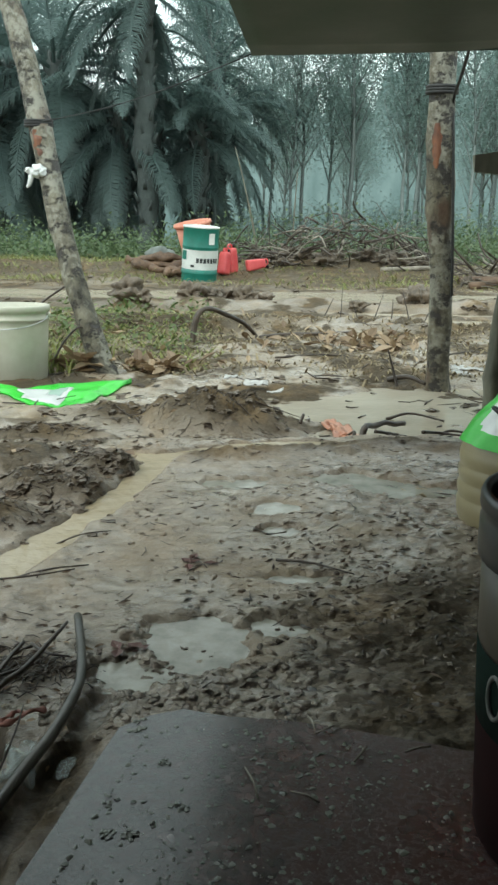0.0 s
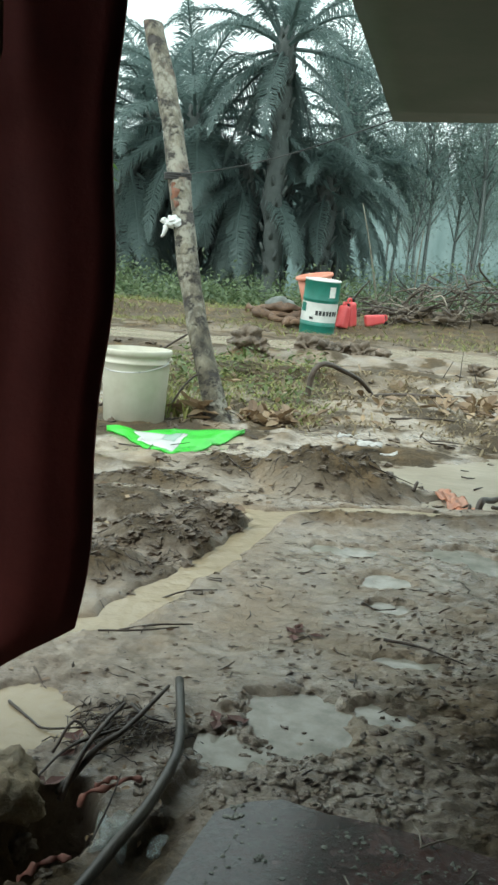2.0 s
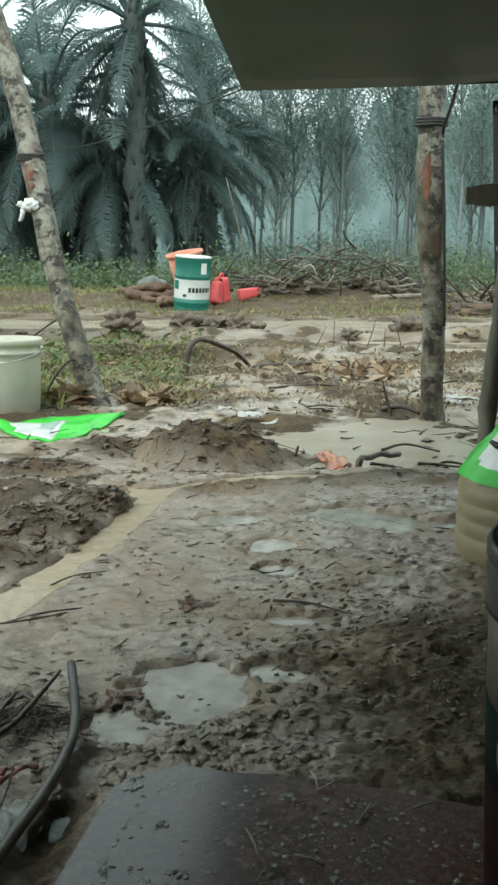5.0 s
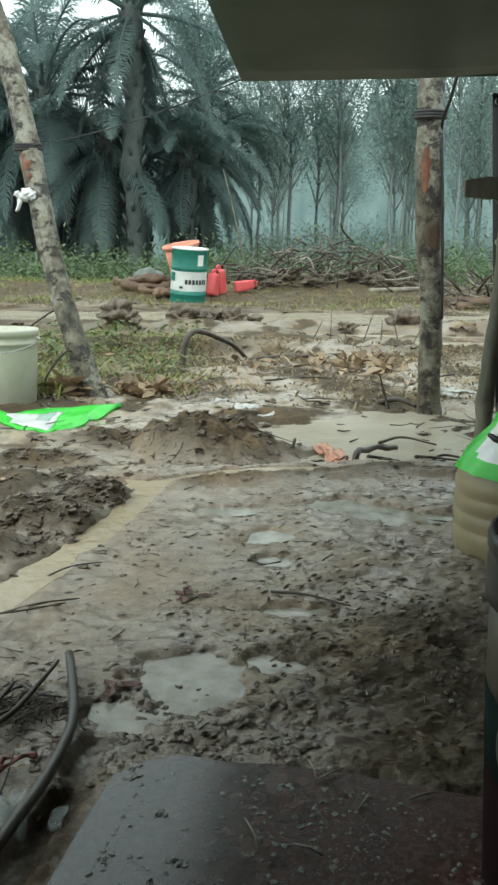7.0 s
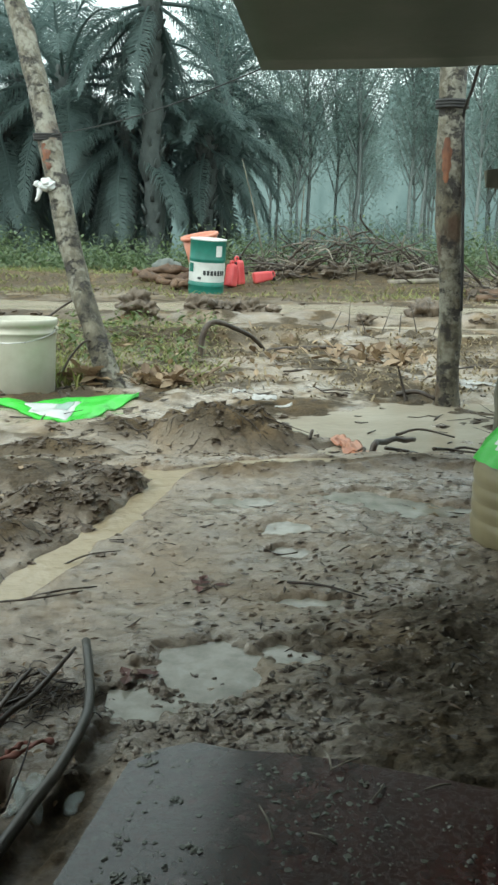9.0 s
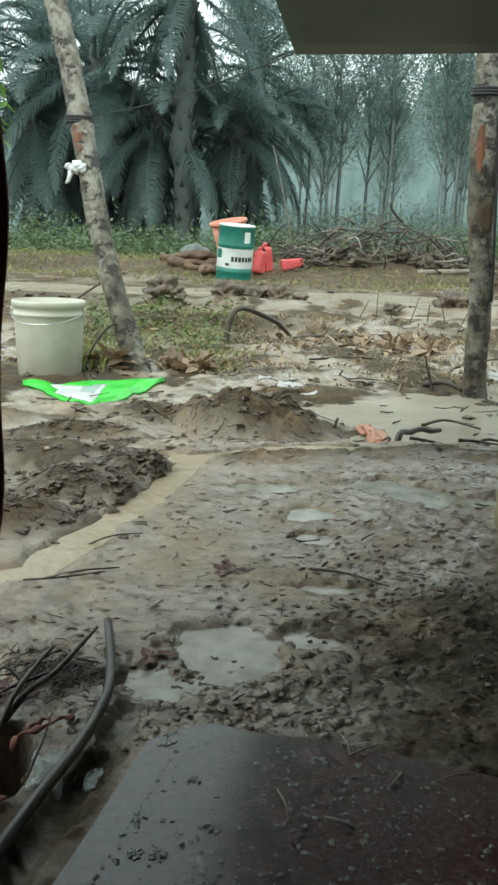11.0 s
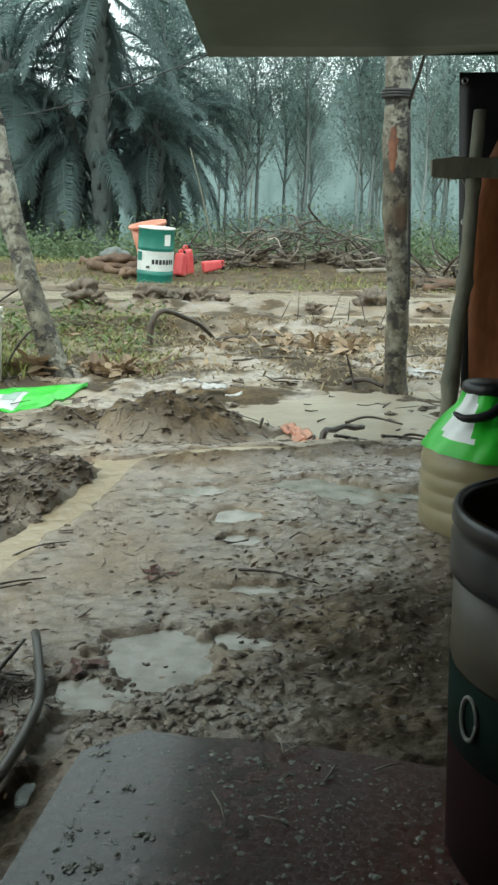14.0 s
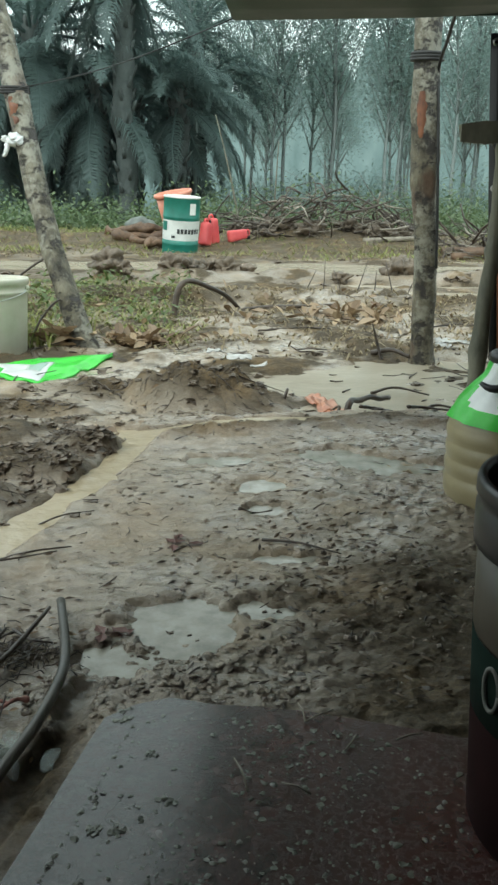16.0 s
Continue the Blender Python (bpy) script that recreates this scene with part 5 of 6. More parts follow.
stick("leaning_twig", [on(-0.92, 3.75, 0.0), (-0.87, 3.8, 0.14), (-0.80, 3.85, 0.22), (-0.745, 3.86, 0.18)], 0.006, 0.004, TWIG, "thin bare twig leaning beside the post", "twig")


def brush_pile(name, cx, cy, w, d, tall, count, seed, label):
    r = random.Random(seed)
    ob = base(name, (0, 0, 0), label, "brush pile")
    for k in range(count):
        x, y = cx + r.uniform(-w, w), cy + r.uniform(-d, d)
        env = tall * max(0.15, 1 - ((x - cx) / w) ** 2)
        z = H(x, y) + r.uniform(0, env)
        a, t, L = r.uniform(0, 6.283), r.gauss(0.1, 0.45), r.uniform(0.25, 0.9)
        dv = Vector((math.cos(a) * math.cos(t), math.sin(a) * math.cos(t), math.sin(t)))
        q = [Vector((x, y, z)), Vector((x, y, z)) + dv * L * 0.5 + Vector((r.uniform(-.1, .1), r.uniform(-.1, .1), r.uniform(-.05, .12))), Vector((x, y, z)) + dv * L]
        for v in q:
            v.z = max(v.z, H(v.x, v.y) - 0.01)
        rad = r.choice((0.004, 0.006, 0.008, 0.012, 0.022))
        g = Geo().tube(curve_points(q, 6), [rad * (1 - 0.1 * s) for s in range(6)], 5, 0.15)
        pale = r.random() < 0.3
        part("branch", g, PALE_TWIG if pale else TWIG, ob, "bleached broken branch" if pale else "")
    for k in range(16):
        x = cx + r.uniform(-w, w) * 0.85
        y = cy + r.uniform(-d, d) * 0.6
        e = Geo().lump((x, y, H(x, y) + 0.05), r.uniform(0.08, 0.22) * tall * 1.2, k + seed, 1.5, 3, 0.6)
        part("soil_lump", e, CLOD, ob, "dark soil among the roots")


brush_pile("brush_pile", 1.7, 15.2, 1.5, 0.7, 0.72, 330, 3, "tangled heap of uprooted branches and dark soil")
brush_pile("brush_pile", 3.9, 13.4, 0.8, 0.5, 0.38, 110, 9, "low heap of broken branches and roots")
brush_pile("brush_pile", -0.1, 15.8, 0.6, 0.5, 0.35, 70, 14, "low heap of twigs behind the drum")
for k, (x, y, a, L, rad) in enumerate(((-1.55, 13.9, 12, 0.9, 0.09), (-1.35, 13.7, -14, 0.7, 0.08), (-1.2, 13.55, 35, 0.5, 0.075), (-1.75, 14.2, -5, 0.8, 0.1), (-1.45, 14.0, 4, 0.7, 0.09))):
    g = Geo()
    d = Vector((math.cos(radians(a)), math.sin(radians(a)), 0.0)) * L / 2
    c = Vector((x, y, H(x, y) + rad * 0.8 + (0.12 if k == 4 else 0)))
    g.tube([c - d + d * 2 * s / 9 + Vector((0, 0, 0.02 * math.sin(s * 1.7 + k))) for s in range(10)], [rad * (0.75 + 0.25 * math.sin(s + k)) for s in range(10)], 12, 0.3)
    thing("cut_log", g, LOG, "short reddish cut log in a heap on the bank", "log", "cut logs")
for k, (x, y, a, L, rad) in enumerate(((3.7, 13.0, 15, 1.0, 0.06), (3.9, 12.9, -10, 1.0, 0.07), (4.2, 13.1, 5, 0.9, 0.06), (3.6, 13.3, -25, 0.9, 0.05), (2.75, 14.6, 8, 1.3, 0.05))):
    g = Geo()
    d = Vector((math.cos(radians(a)), math.sin(radians(a)), 0.05)) * L / 2
    c = Vector((x, y, H(x, y) + rad * 0.8 + 0.05 * (k % 2)))
    g.tube([c - d + d * 2 * s / 6 for s in range(7)], [rad * (1 - 0.05 * s) for s in range(7)], 10, 0.1)
    thing("felled_trunk", g, LOG if k < 4 else PALE_TWIG, "felled thin trunk lying on the far bank", "trunk", "felled trunks")

# clods on the ground
r = random.Random(31)
for k, (x, y, s) in enumerate(((-1.15, 7.62, 0.12), (-1.02, 7.55, 0.09), (-0.3, 8.4, 0.10), (-0.12, 8.35, 0.10), (0.1, 8.6, 0.09), (0.95, 7.9, 0.07), (1.55, 8.3, 0.14), (1.75, 8.25, 0.10), (-0.62, 8.2, 0.12), (-0.45, 8.1, 0.1), (-0.31, 0.775, 0.024), (-0.355, 0.84, 0.018), (-0.45, 0.815, 0.026), (-0.385, 0.80, 0.02), (-0.49, 0.97, 0.024), (-0.388, 0.838, 0.050))):
    g = Geo().lump((x, y, H(x, y) + s * (0.35 if k != 10 else 0.6)), s, k * 1.7 + 0.3, 1.0 if k < 10 else 0.5, 4, 0.75)
    thing("mud_clod", g, CLAY if k == 15 else CLOD, "rough wet clod of dug soil", "clod", "mud clods")

g = Geo()
for _ in range(150):
    u = r.random()
    if u < 0.55:
        x, y, s = r.gauss(0.14, 0.13), r.uniform(0.92, 1.42), r.uniform(0.002, 0.006)
    elif u < 0.8:
        x, y, s = r.uniform(-0.3, 0.5), r.uniform(1.3, 2.3), r.uniform(0.002, 0.006)
    else:
        x, y, s = r.uniform(-0.35, -0.12), r.uniform(0.65, 1.15), r.uniform(0.003, 0.008)
    z = H(x, y)
    if z > 0.049:
        g.lump((x, y, z), s, r.uniform(0, 90), 1.0, 2, 0.6)
for cx, cy, n in ((-0.075, 1.10, 4), (-0.12, 1.045, 12), (0.045, 1.17, 4), (-0.095, 1.03, 10)):
    for _ in range(n):
        x, y = cx + r.gauss(0, 0.009), cy + r.gauss(0, 0.007)
        g.lump((x, y, 0.0462), r.uniform(0.001, 0.0045), r.uniform(0, 90), 1.5, 2, 0.45)
thing("mud_crumbs", g, CLOD, "scattered dark crumbs of trodden mud", "mud", kind="stuff", flat=True)

g = Geo()
for _ in range(1500):
    u = r.random()
    if u < 0.4:
        x, y, s = r.uniform(-0.24, 0.08), r.uniform(0.86, 1.08), 0.0015 + 0.0055 * r.random() ** 2
    else:
        x, y, s = r.uniform(-0.3, 0.5), r.uniform(0.95, 1.75), 0.0015 + 0.0045 * r.random() ** 2
    z = H(x, y)
    if z > 0.0475 and (u < 0.4 or float(vnoise(np.array(x * 14), np.array(y * 14), 8)) > r.uniform(-0.6, 0.7)):
        g.lump((x, y, z), s, r.uniform(0, 90), 1.5, 2, 0.5)
thing("mud_flakes", g, MUD, "small wet flakes of trodden grey mud", "mud", kind="stuff")

g = Geo()
for _ in range(900):
    u = r.random()
    if u < 0.45:
        m = MOUNDS[r.choice((0, 1, 2, 3, 4, 5))]
        x, y, s = r.gauss(m[0], m[2] * 0.6), r.gauss(m[1], m[3] * 0.6), 0.003 + 0.011 * r.random() ** 2
    elif u < 0.72:
        y = r.uniform(2.8, 6.2)
        x, s = r.uniform(-0.5, 0.5) * y, r.uniform(0.006, 0.025)
    else:
        y = r.uniform(6, 12.5)
        x, s = r.uniform(-0.5, 0.5) * y, r.uniform(0.015, 0.06)
    z = H(x, y)
    if z > -0.02:
        g.lump((x, y, z), s, r.uniform(0, 90), 1.6, 2, 0.5)
for _ in range(420):
    x, y, s = r.uniform(-0.95, -0.3), r.uniform(1.5, 2.65), 0.003 + 0.016 * r.random() ** 3
    z = H(x, y)
    if z > 0.044:
        g.lump((x, y, z), s * 0.8, r.uniform(0, 90), 1.6, 2, 0.5)
thing("soil_lumps", g, CLOD, "scattered dark lumps of dug soil", "soil", kind="stuff", flat=True)

g = Geo()
for _ in range(800):
    u = r.random()
    if u < 0.25:
        x, y, L, rad = r.uniform(-0.45, 0.6), r.uniform(0.95, 2.5), r.uniform(0.008, 0.045), r.uniform(0.0005, 0.0013)
    elif u < 0.62:
        m = MOUNDS[r.choice((0, 0, 1, 2, 3, 4, 5))]
        x, y, L, rad = r.gauss(m[0], m[2] * 0.7), r.gauss(m[1], m[3] * 0.7), r.uniform(0.012, 0.05), r.uniform(0.0006, 0.0014)
    else:
        y = r.uniform(2.6, 7)
        x, L, rad = r.uniform(-0.5, 0.5) * y, 0.03 + 0.25 * r.random() ** 2.5, r.uniform(0.001, 0.004)
    a = r.uniform(0, 6.283)
    pts = []
    for s in (-1, 0, 1):
        px, py = x + s * L / 2 * math.cos(a) + r.uniform(-.1, .1) * L, y + s * L / 2 * math.sin(a) + r.uniform(-.1, .1) * L
        pts.append((px, py, max(H(px, py), 0.0) + rad * 1.2 + (0.12 * L * r.random() if s == 1 else 0)))
    g.tube(pts, [rad, rad, rad * 0.5], 4)
for _ in range(700):
    m = MOUNDS[r.choice((0, 0, 0, 1, 2, 3, 4, 5))]
    x, y, L = r.gauss(m[0], m[2] * 0.55), r.gauss(m[1], m[3] * 0.55), r.uniform(0.008, 0.03)
    a = r.uniform(0, 6.283)
    pts = []
    for q in (-1, 0, 1):
        px, py = x + q * L / 2 * math.cos(a) + r.uniform(-.2, .2) * L, y + q * L / 2 * math.sin(a) + r.uniform(-.2, .2) * L
        pts.append((px, py, H(px, py) + 0.001 + 0.15 * L * r.random()))
    g.tube(pts, [0.001, 0.0009, 0.0005], 3)
thing("twig_litter", g, TWIG, "scattered dark twigs and root fibres on mud", "twigs", kind="stuff")


def dead_leaves():
    g = Geo()
    for _ in range(620):
        u = r.random()
        if u < 0.16:
            x, y, L = r.gauss(-0.47, 0.07), r.gauss(3.95, 0.06), r.uniform(0.05, 0.11)
        elif u < 0.26:
            x, y, L = r.gauss(-0.80, 0.05), r.gauss(3.88, 0.06), r.uniform(0.07, 0.13)
        elif u < 0.42:
            x, y, L = r.gauss(0.62, 0.14), r.gauss(4.75, 0.15), r.uniform(0.05, 0.12)
        elif u < 0.8:
            y = r.uniform(3.9, 6.2)
            x, L = r.uniform(-0.4, 0.42) * y, r.uniform(0.03, 0.09)
        elif u < 0.9:
            x, y, L = r.uniform(-0.5, -0.2), r.uniform(0.8, 1.15), r.uniform(0.008, 0.018)
        else:
            x, y, L = r.uniform(-0.9, -0.2), r.uniform(1.7, 2.9), r.uniform(0.015, 0.045)
        z = max(H(x, y), 0) + (r.random() * L * 0.5 if y > 3 else 0.002)
        a, t = r.uniform(0, 6.283), r.uniform(-0.2, 0.9 if y > 3 else 0.15)
        d = Vector((math.cos(a) * math.cos(t), math.sin(a) * math.cos(t), math.sin(t)))
        w = d.cross(Vector((r.uniform(-.5, .5), r.uniform(-.5, .5), 1))).normalized() * L * 0.22
        p = Vector((x, y, z))
        m1, m2 = p + d * L * 0.35 + Vector((0, 0, L * 0.06)), p + d * L * 0.7
        e = p + d * L - Vector((0, 0, L * 0.12))
        g.add([p, m1 + w, m1 - Vector((0, 0, 0.12 * L)), m1 - w, m2 + w * 0.8, m2 - Vector((0, 0, 0.12 * L)), m2 - w * 0.8, e],
              [(0, 2, 1), (0, 3, 2), (1, 2, 5, 4), (2, 3, 6, 5), (4, 5, 7), (5, 6, 7)])
    thing("leaf_litter", g, DEAD_LEAF, "curled brown dead leaves scattered on the ground", "leaves", kind="stuff", flat=True)


dead_leaves()


def scrap(name, x, y, w, d, material, label, category, seed, lift=0.01):
    """A crumpled scrap of sheet with thickness."""
    q = random.Random(seed)
    g = Geo()
    n = 14
    for j in range(n + 1):
        for i in range(n + 1):
            u, v = i / n - 0.5, j / n - 0.5
            k = 1 - 0.35 * float(vnoise(np.array(math.atan2(v, u) * 1.7), np.array(seed * 1.0), 3)) * min(1, 2 * math.hypot(u, v))
            px, py = x + u * w * k, y + v * d * k
            g.v.append((px, py, max(H(px, py), 0) + lift + 0.12 * min(w, d) * float(fbm(np.array(u * 5), np.array(v * 5), 1, 3, seed))))
    m = n + 1
    g.f = [(j * m + i, j * m + i + 1, (j + 1) * m + i + 1, (j + 1) * m + i) for j in range(n) for i in range(n)]
    return thing(name, solid(g, 0.003), material, label, category)


ORANGE_BAG.node_tree.nodes["Principled BSDF"].inputs["Alpha"].default_value = 0.7
for k, (x, y, w, d) in enumerate(((0.258, 2.80, 0.055, 0.16), (0.285, 2.70, 0.06, 0.14), (0.315, 2.62, 0.07, 0.06))):
    scrap("orange_scrap", x, y, w, d, ORANGE_BAG, "crumpled translucent orange plastic scrap in wet sand", "plastic scrap", 3 + 5 * k, 0.012)
for k, (x, y, w, d) in enumerate(((0.01, 3.42, 0.09, 0.06), (-0.10, 3.50, 0.05, 0.04), (0.08, 3.32, 0.06, 0.03))):
    scrap("white_scrap", x, y, w, d, LITTER_WHITE, "crumpled dirty white plastic scrap on the mound", "plastic scrap", 7 + k, 0.03)
scrap("card_scrap", 0.40, 1.885, 0.09, 0.06, CLAY, "soggy tan cardboard scrap by the puddle", "cardboard", 12, 0.004)

# ---------------------------------------------------------------- last small things
g = Geo().lump(on(-0.304, 1.70, 0.003), 0.011, 4.4, 0.4, 2, 0.5)
thing("pebble", g, LITTER_WHITE, "small pale pebble beside the ditch", "pebble")
RUST = leafy("red_leaf", (0.06, 0.028, 0.02), (0.15, 0.06, 0.045), 0.6, 0.1)
for x, y in ((-0.10, 1.40), (-0.17, 1.09), (-0.34, 0.98), (-0.36, 0.90)):
    g = Geo()
    for k in range(5):
        a = k * 1.3 + x * 40
        p = Vector(on(x + 0.012 * math.cos(a * 2.1), y + 0.012 * math.sin(a * 1.7), 0.003))
        d = Vector((math.cos(a), math.sin(a), 0.1)) * 0.03
        w = Vector((-d.y, d.x, 0)) * 0.28
        g.add([p, p + d * 0.5 + w, p + d + Vector((0, 0, -0.002)), p + d * 0.5 - w, p + d * 0.5 + Vector((0, 0, -0.003))], [(0, 4, 1), (0, 3, 4), (1, 4, 2), (4, 3, 2)])
    thing("red_leaves", g, RUST, "torn dark red dead leaves pressed into mud", "leaves", flat=True)
for k, (x, y, a, L) in enumerate(((0.064, 0.842, 100, 0.034), (0.082, 0.835, 35, 0.04), (0.0, 0.74, 105, 0.05), (0.17, 0.80, 20, 0.03), (0.11, 0.79, 60, 0.03), (0.05, 0.72, 150, 0.03))):
    d = Vector((math.cos(radians(a)), math.sin(radians(a)), 0)) * L / 2
    c = Vector((x, y, 0.0945))
    g = Geo().tube([c - d, c + Vector((0.002, 0.001, 0.0015)), c + d], [0.0011, 0.0012, 0.0008], 5)
    thing("straw_stalk", g, PALE_TWIG, "short pale straw stalk lying on the board", "straw", "straw stalks")
for x, y, w, d in ((1.02, 4.05, 0.14, 0.08), (0.95, 3.9, 0.08, 0.06), (1.2, 4.2, 0.10, 0.06)):
    scrap("white_scrap", x, y, w, d, LITTER_WHITE, "crumpled dirty white plastic scrap on wet sand", "plastic scrap", 21 + int(x * 10), 0.012)


def mud_debris():
    """Flakes of bark, root and leaf trodden into the yard."""
    q = random.Random(77)
    g = Geo()
    for _ in range(3600):
        u = q.random()
        if u < 0.62:
            x, y, L = q.uniform(-0.5, 0.62), q.uniform(0.93, 2.45), 0.002 + 0.010 * q.random() ** 2
        elif u < 0.8:
            x, y, L = q.gauss(0.17, 0.12), q.uniform(0.92, 1.5), 0.002 + 0.010 * q.random() ** 2
        else:
            y = q.uniform(2.5, 4.6)
            x, L = q.uniform(-0.45, 0.5) * y, 0.005 + 0.03 * q.random() ** 2
        z = H(x, y)
        if z < (0.047 if y < 2.4 else 0.003) or (x < 0.05 and y < 2.1 and q.random() < 0.55):
            continue
        a = q.gauss(0, 0.7)
        d = Vector((math.cos(a), math.sin(a), q.uniform(-0.1, 0.3))) * L
        w = Vector((-d.y, d.x, q.uniform(-0.4, 0.4) * L)) * q.uniform(0.15, 0.5)
        p = Vector((x, y, z + 0.0015))
        t = Vector((0, 0, 0.25 * L))
        g.add([p - d, p + w * q.uniform(0.5, 1.2), p + d, p - w, p + t], [(0, 3, 4), (3, 2, 4), (2, 1, 4), (1, 0, 4)])
    thing("mud_debris", g, DEBRIS, "dark flakes of bark and root trodden into mud", "debris", kind="stuff", flat=True)


DEBRIS = leafy("debris_flake", (0.022, 0.015, 0.009), (0.14, 0.095, 0.055), 0.45, 0.02)
mud_debris()


def leafy_sprig():
    """A leafy shoot rooted beyond the cloth, bending over."""
    ob = base("leafy_sprig", (0, 0, 0), "bright green leafy shoot arching over beside the shelter", "plant")
    q = random.Random(9)
    stem = curve_points([(-1.45, 3.3, -0.02), (-1.46, 3.3, 0.7), (-1.42, 3.27, 1.3), (-1.32, 3.25, 1.46), (-1.16, 3.22, 1.36), (-1.09, 3.2, 1.2), (-1.075, 3.2, 1.05), (-1.085, 3.2, 0.93)], 28)
    part("stem", Geo().tube(stem, [0.008 - 0.0002 * k for k in range(28)], 6), TWIG, ob)
    for k in range(34):
        p = stem[min(27, 17 + k // 3)] + Vector((q.gauss(0, 0.015), q.gauss(0, 0.02), q.gauss(0, 0.015)))
        a = q.uniform(0, 6.283)
        d = Vector((math.cos(a) * 0.7, math.sin(a) * 0.7, -0.6)) * q.uniform(0.05, 0.08)
        w = d.cross(Vector((0.2, 0.1, 1))).normalized() * d.length * 0.24
        g = Geo().add([p, p + d * 0.45 + w, p + d, p + d * 0.45 - w, p + d * 0.45 + Vector((0, 0, -0.006))], [(0, 4, 1), (0, 3, 4), (1, 4, 2), (4, 3, 2)])
        part("leaf", g, SPRIG, ob, flat=True)


SPRIG = leafy("fresh_leaf", (0.06, 0.15, 0.02), (0.16, 0.32, 0.06), 0.4, 0.35)
leafy_sprig()


def board_crumbs():
    """Wet mud crumbs trodden over the board, thicker along its outer edge."""
    q = random.Random(77)
    g = Geo()
    c, s = math.cos(radians(-13.0)), math.sin(radians(-13.0))
    for k in range(3000):
        u, v = min(0.55, max(0.03, q.gauss(0.21, 0.12))), 0.02 + 0.5 * q.random()
        if float(vnoise(np.array(u * 16), np.array(v * 16), 6)) < q.uniform(-0.9, 0.5):
            continue
        size = 0.0009 + 0.0028 * q.random() ** 3
        g.lump((-0.126 + c * u + s * v, 0.882 + s * u - c * v, 0.0922), size, q.random() * 90, 1.3, 1, 0.32)
    for u, v in ((0.06, 0.10), (0.035, 0.17), (0.10, 0.16), (0.05, 0.21), (0.07, 0.205), (0.015, 0.03), (0.02, 0.05)):
        for _ in range(4):
            a, b = u + q.gauss(0, 0.004), v + q.gauss(0, 0.003)
            g.lump((-0.126 + c * a + s * b, 0.882 + s * a - c * b, 0.0922), q.uniform(0.002, 0.0045), q.random() * 90, 1.1, 2, 0.35)
    thing("mud_crumbs", g, CRUMB, "wet mud crumbs scattered over the plywood board", "mud", kind="stuff", flat=True)


CRUMB = plain("wet_crumb", (0.09, 0.095, 0.075), (0.27, 0.275, 0.225), 60, 0.3, 0.4, 0.002)
board_crumbs()


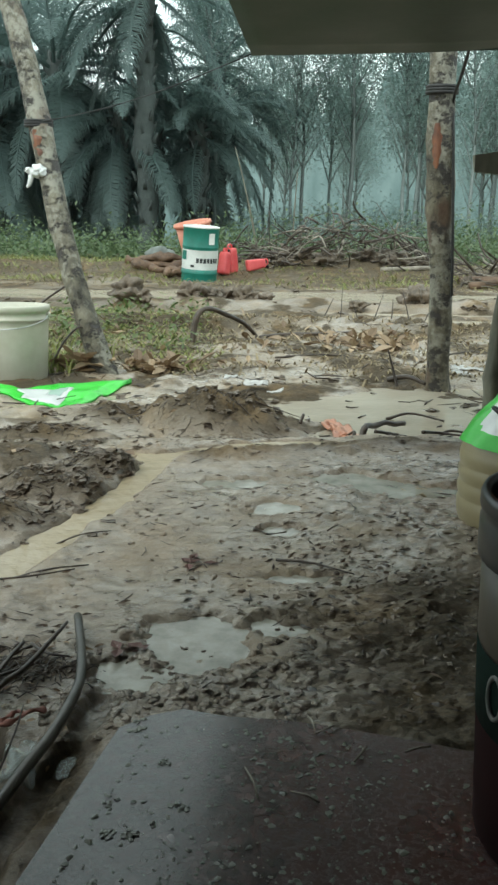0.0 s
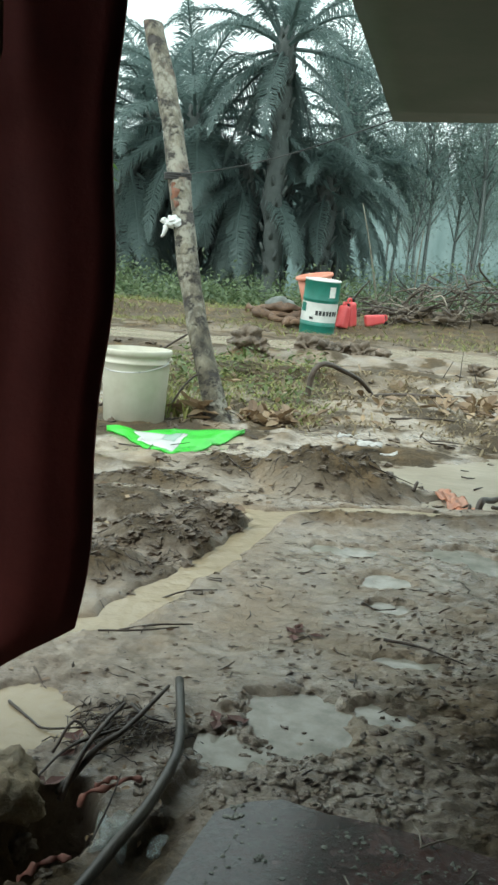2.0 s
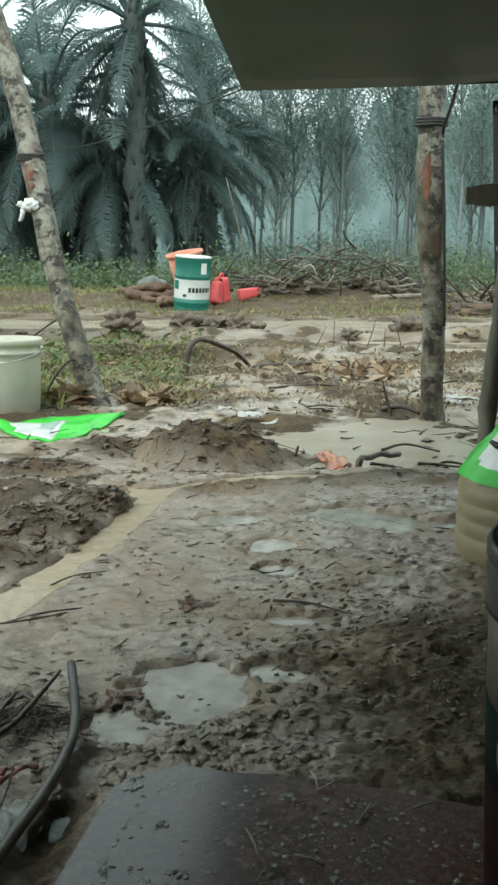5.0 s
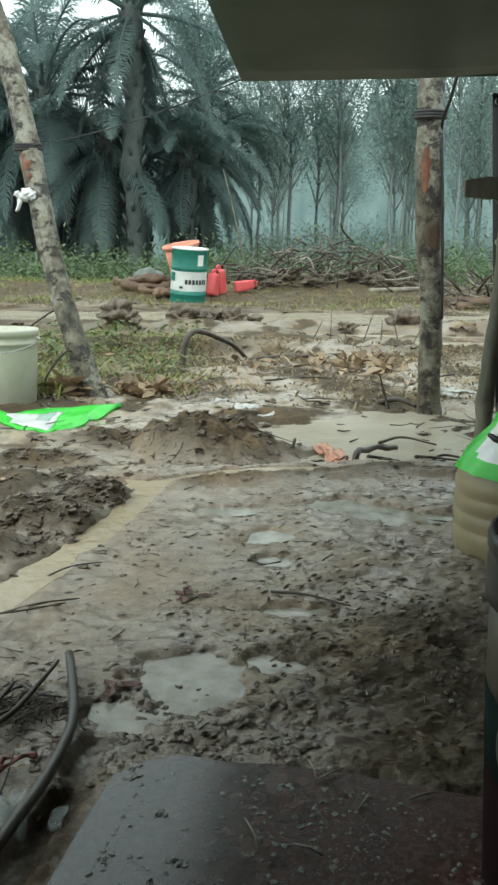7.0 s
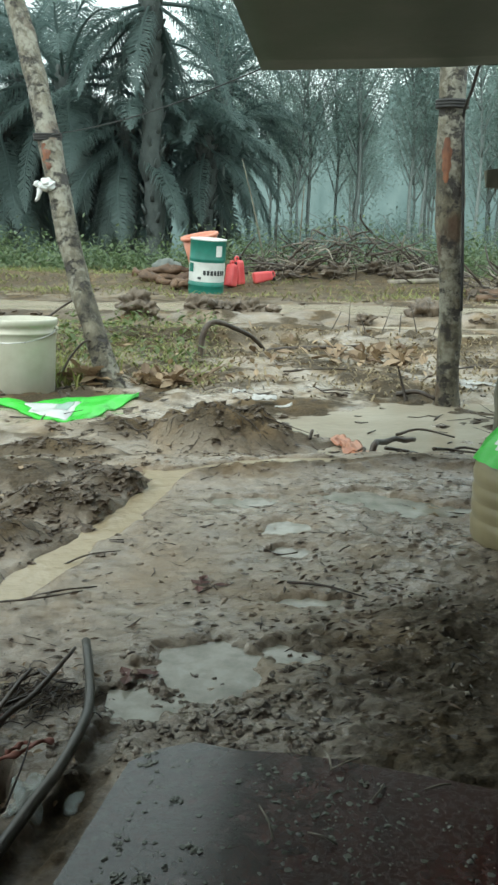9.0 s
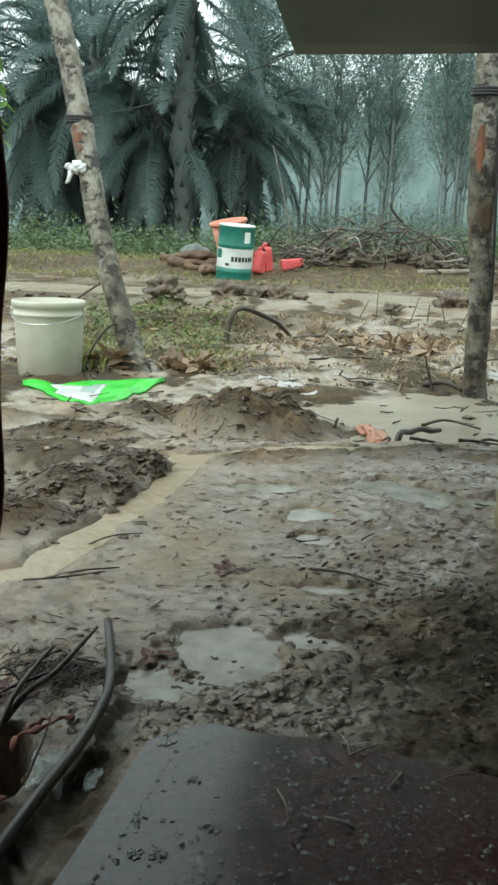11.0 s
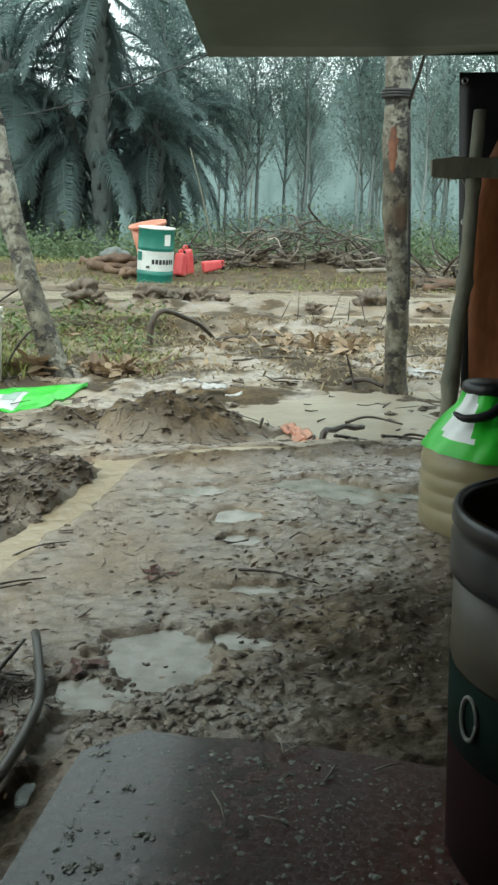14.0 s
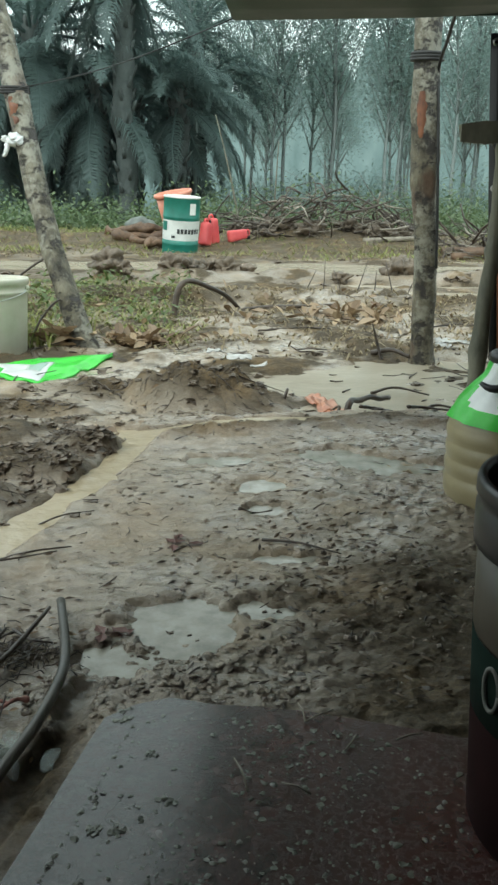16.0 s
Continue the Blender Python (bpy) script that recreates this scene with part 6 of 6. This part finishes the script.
def hole_litter():
    """Twigs, torn cloth and plastic film round the washed-out hole."""
    q = random.Random(41)
    for ctrl, rad in (([(-0.325, 0.885, 0.04), (-0.315, 0.93, 0.075), (-0.305, 0.99, 0.085), (-0.295, 1.03, 0.09)], 0.0042),
                      ([(-0.33, 0.89, 0.045), (-0.305, 0.95, 0.07), (-0.283, 1.0, 0.073), (-0.255, 1.10, 0.085)], 0.005),
                      ([on(-0.466, 1.065, 0.012), on(-0.42, 1.03, 0.01), on(-0.394, 1.012, 0.01), on(-0.345, 1.017, 0.012)], 0.0022),
                      ([on(-0.30, 1.08, 0.01), on(-0.27, 1.05, 0.012), on(-0.24, 1.045, 0.008)], 0.0025),
                      ([on(-0.36, 0.95, 0.006), on(-0.345, 0.985, 0.03), on(-0.31, 0.97, 0.012)], 0.0022),
                      ([on(-0.26, 0.80, 0.01), (-0.252, 0.835, 0.085), (-0.25, 0.862, 0.10)], 0.0014),
                      ([on(-0.40, 1.35, 0.006), on(-0.34, 1.355, 0.006), on(-0.28, 1.38, 0.006)], 0.0024),
                      ([on(-0.42, 1.30, 0.006), on(-0.36, 1.315, 0.008), on(-0.30, 1.36, 0.006)], 0.002)):
        stick("broken_twig", ctrl, rad, rad * 0.5, TWIG, "dark broken twig at the muddy hole beside the hose", "twig", "broken twigs", 0.2, 16, 7)
    g = Geo()
    for _ in range(240):
        x, y = q.gauss(-0.30, 0.04), q.gauss(1.03, 0.03)
        a, L = q.gauss(0.9, 1.2), q.uniform(0.008, 0.03)
        d = Vector((math.cos(a), math.sin(a), q.uniform(-0.1, 0.25))) * L / 2
        p = Vector(on(x, y, 0.003))
        g.tube([p - d, p + Vector((q.uniform(-.003, .003), q.uniform(-.003, .003), 0.003)), p + d], [0.0008, 0.0008, 0.0004], 4)
    thing("root_fibres", g, TWIG, "tangle of dark root fibres on the mud", "roots", kind="stuff")
    for n, (ctrl, w) in enumerate((([(-0.30, 0.868, 0.05), (-0.288, 0.874, 0.064), (-0.268, 0.886, 0.066), (-0.255, 0.902, 0.068), (-0.238, 0.91, 0.066)], 0.006),
                                   ([(-0.285, 0.88, 0.066), (-0.27, 0.90, 0.068), (-0.26, 0.90, 0.066)], 0.005),
                                   ([(-0.322, 0.76, 0.035), (-0.302, 0.752, 0.058), (-0.288, 0.766, 0.060), (-0.27, 0.77, 0.062)], 0.007))):
        pts = curve_points(ctrl, 24)
        g = Geo()
        for k, p in enumerate(pts):
            ww = w * (0.55 + 0.45 * math.sin(k * 0.9 + n)) * (1 if 0 < k < 23 else 0.4)
            tip = 0.5 * ww * math.sin(k * 0.7 + n)
            g.v += [tuple(p + Vector((-0.5 * ww, ww, tip))), tuple(p + Vector((0, 0, 0.0025))), tuple(p + Vector((0.5 * ww, -ww, -tip)))]
        g.f = [(3 * k + a, 3 * k + a + 1, 3 * k + a + 4, 3 * k + a + 3) for k in range(23) for a in (0, 1)]
        thing("torn_cloth", solid(g, 0.0015), RED_CLOTH, "torn strip of dull red cloth trodden into mud", "cloth", "torn cloth strips")
    scrap("plastic_film", -0.252, 0.827, 0.05, 0.055, FILM, "crumpled pale clear plastic film on the mud", "plastic film", 17, 0.006)
    scrap("plastic_film", -0.20, 0.835, 0.014, 0.03, FILM, "small crumpled clear plastic film beside the hose", "plastic film", 23, 0.006)
    g = Geo().lump((-1.62, 14.45, H(-1.62, 14.45) + 0.16), 0.24, 6.1, 0.35, 3, 0.62)
    thing("rolled_tarpaulin", g, BUNDLE, "weathered grey-green tarpaulin rolled up behind the logs", "tarpaulin")


RED_CLOTH = plain("dull_red_cloth", (0.12, 0.04, 0.028), (0.27, 0.10, 0.07), 60, 0.7, 0.5, 0.002)
FILM = plain("clear_film", (0.30, 0.36, 0.34), (0.48, 0.54, 0.52), 40, 0.25, 0.4, 0.003)
FILM.node_tree.nodes["Principled BSDF"].inputs["Alpha"].default_value = 0.35
BUNDLE = plain("weathered_grey_tarp", (0.09, 0.105, 0.095), (0.19, 0.21, 0.19), 6, 0.6, 0.6, 0.02)
hole_litter()
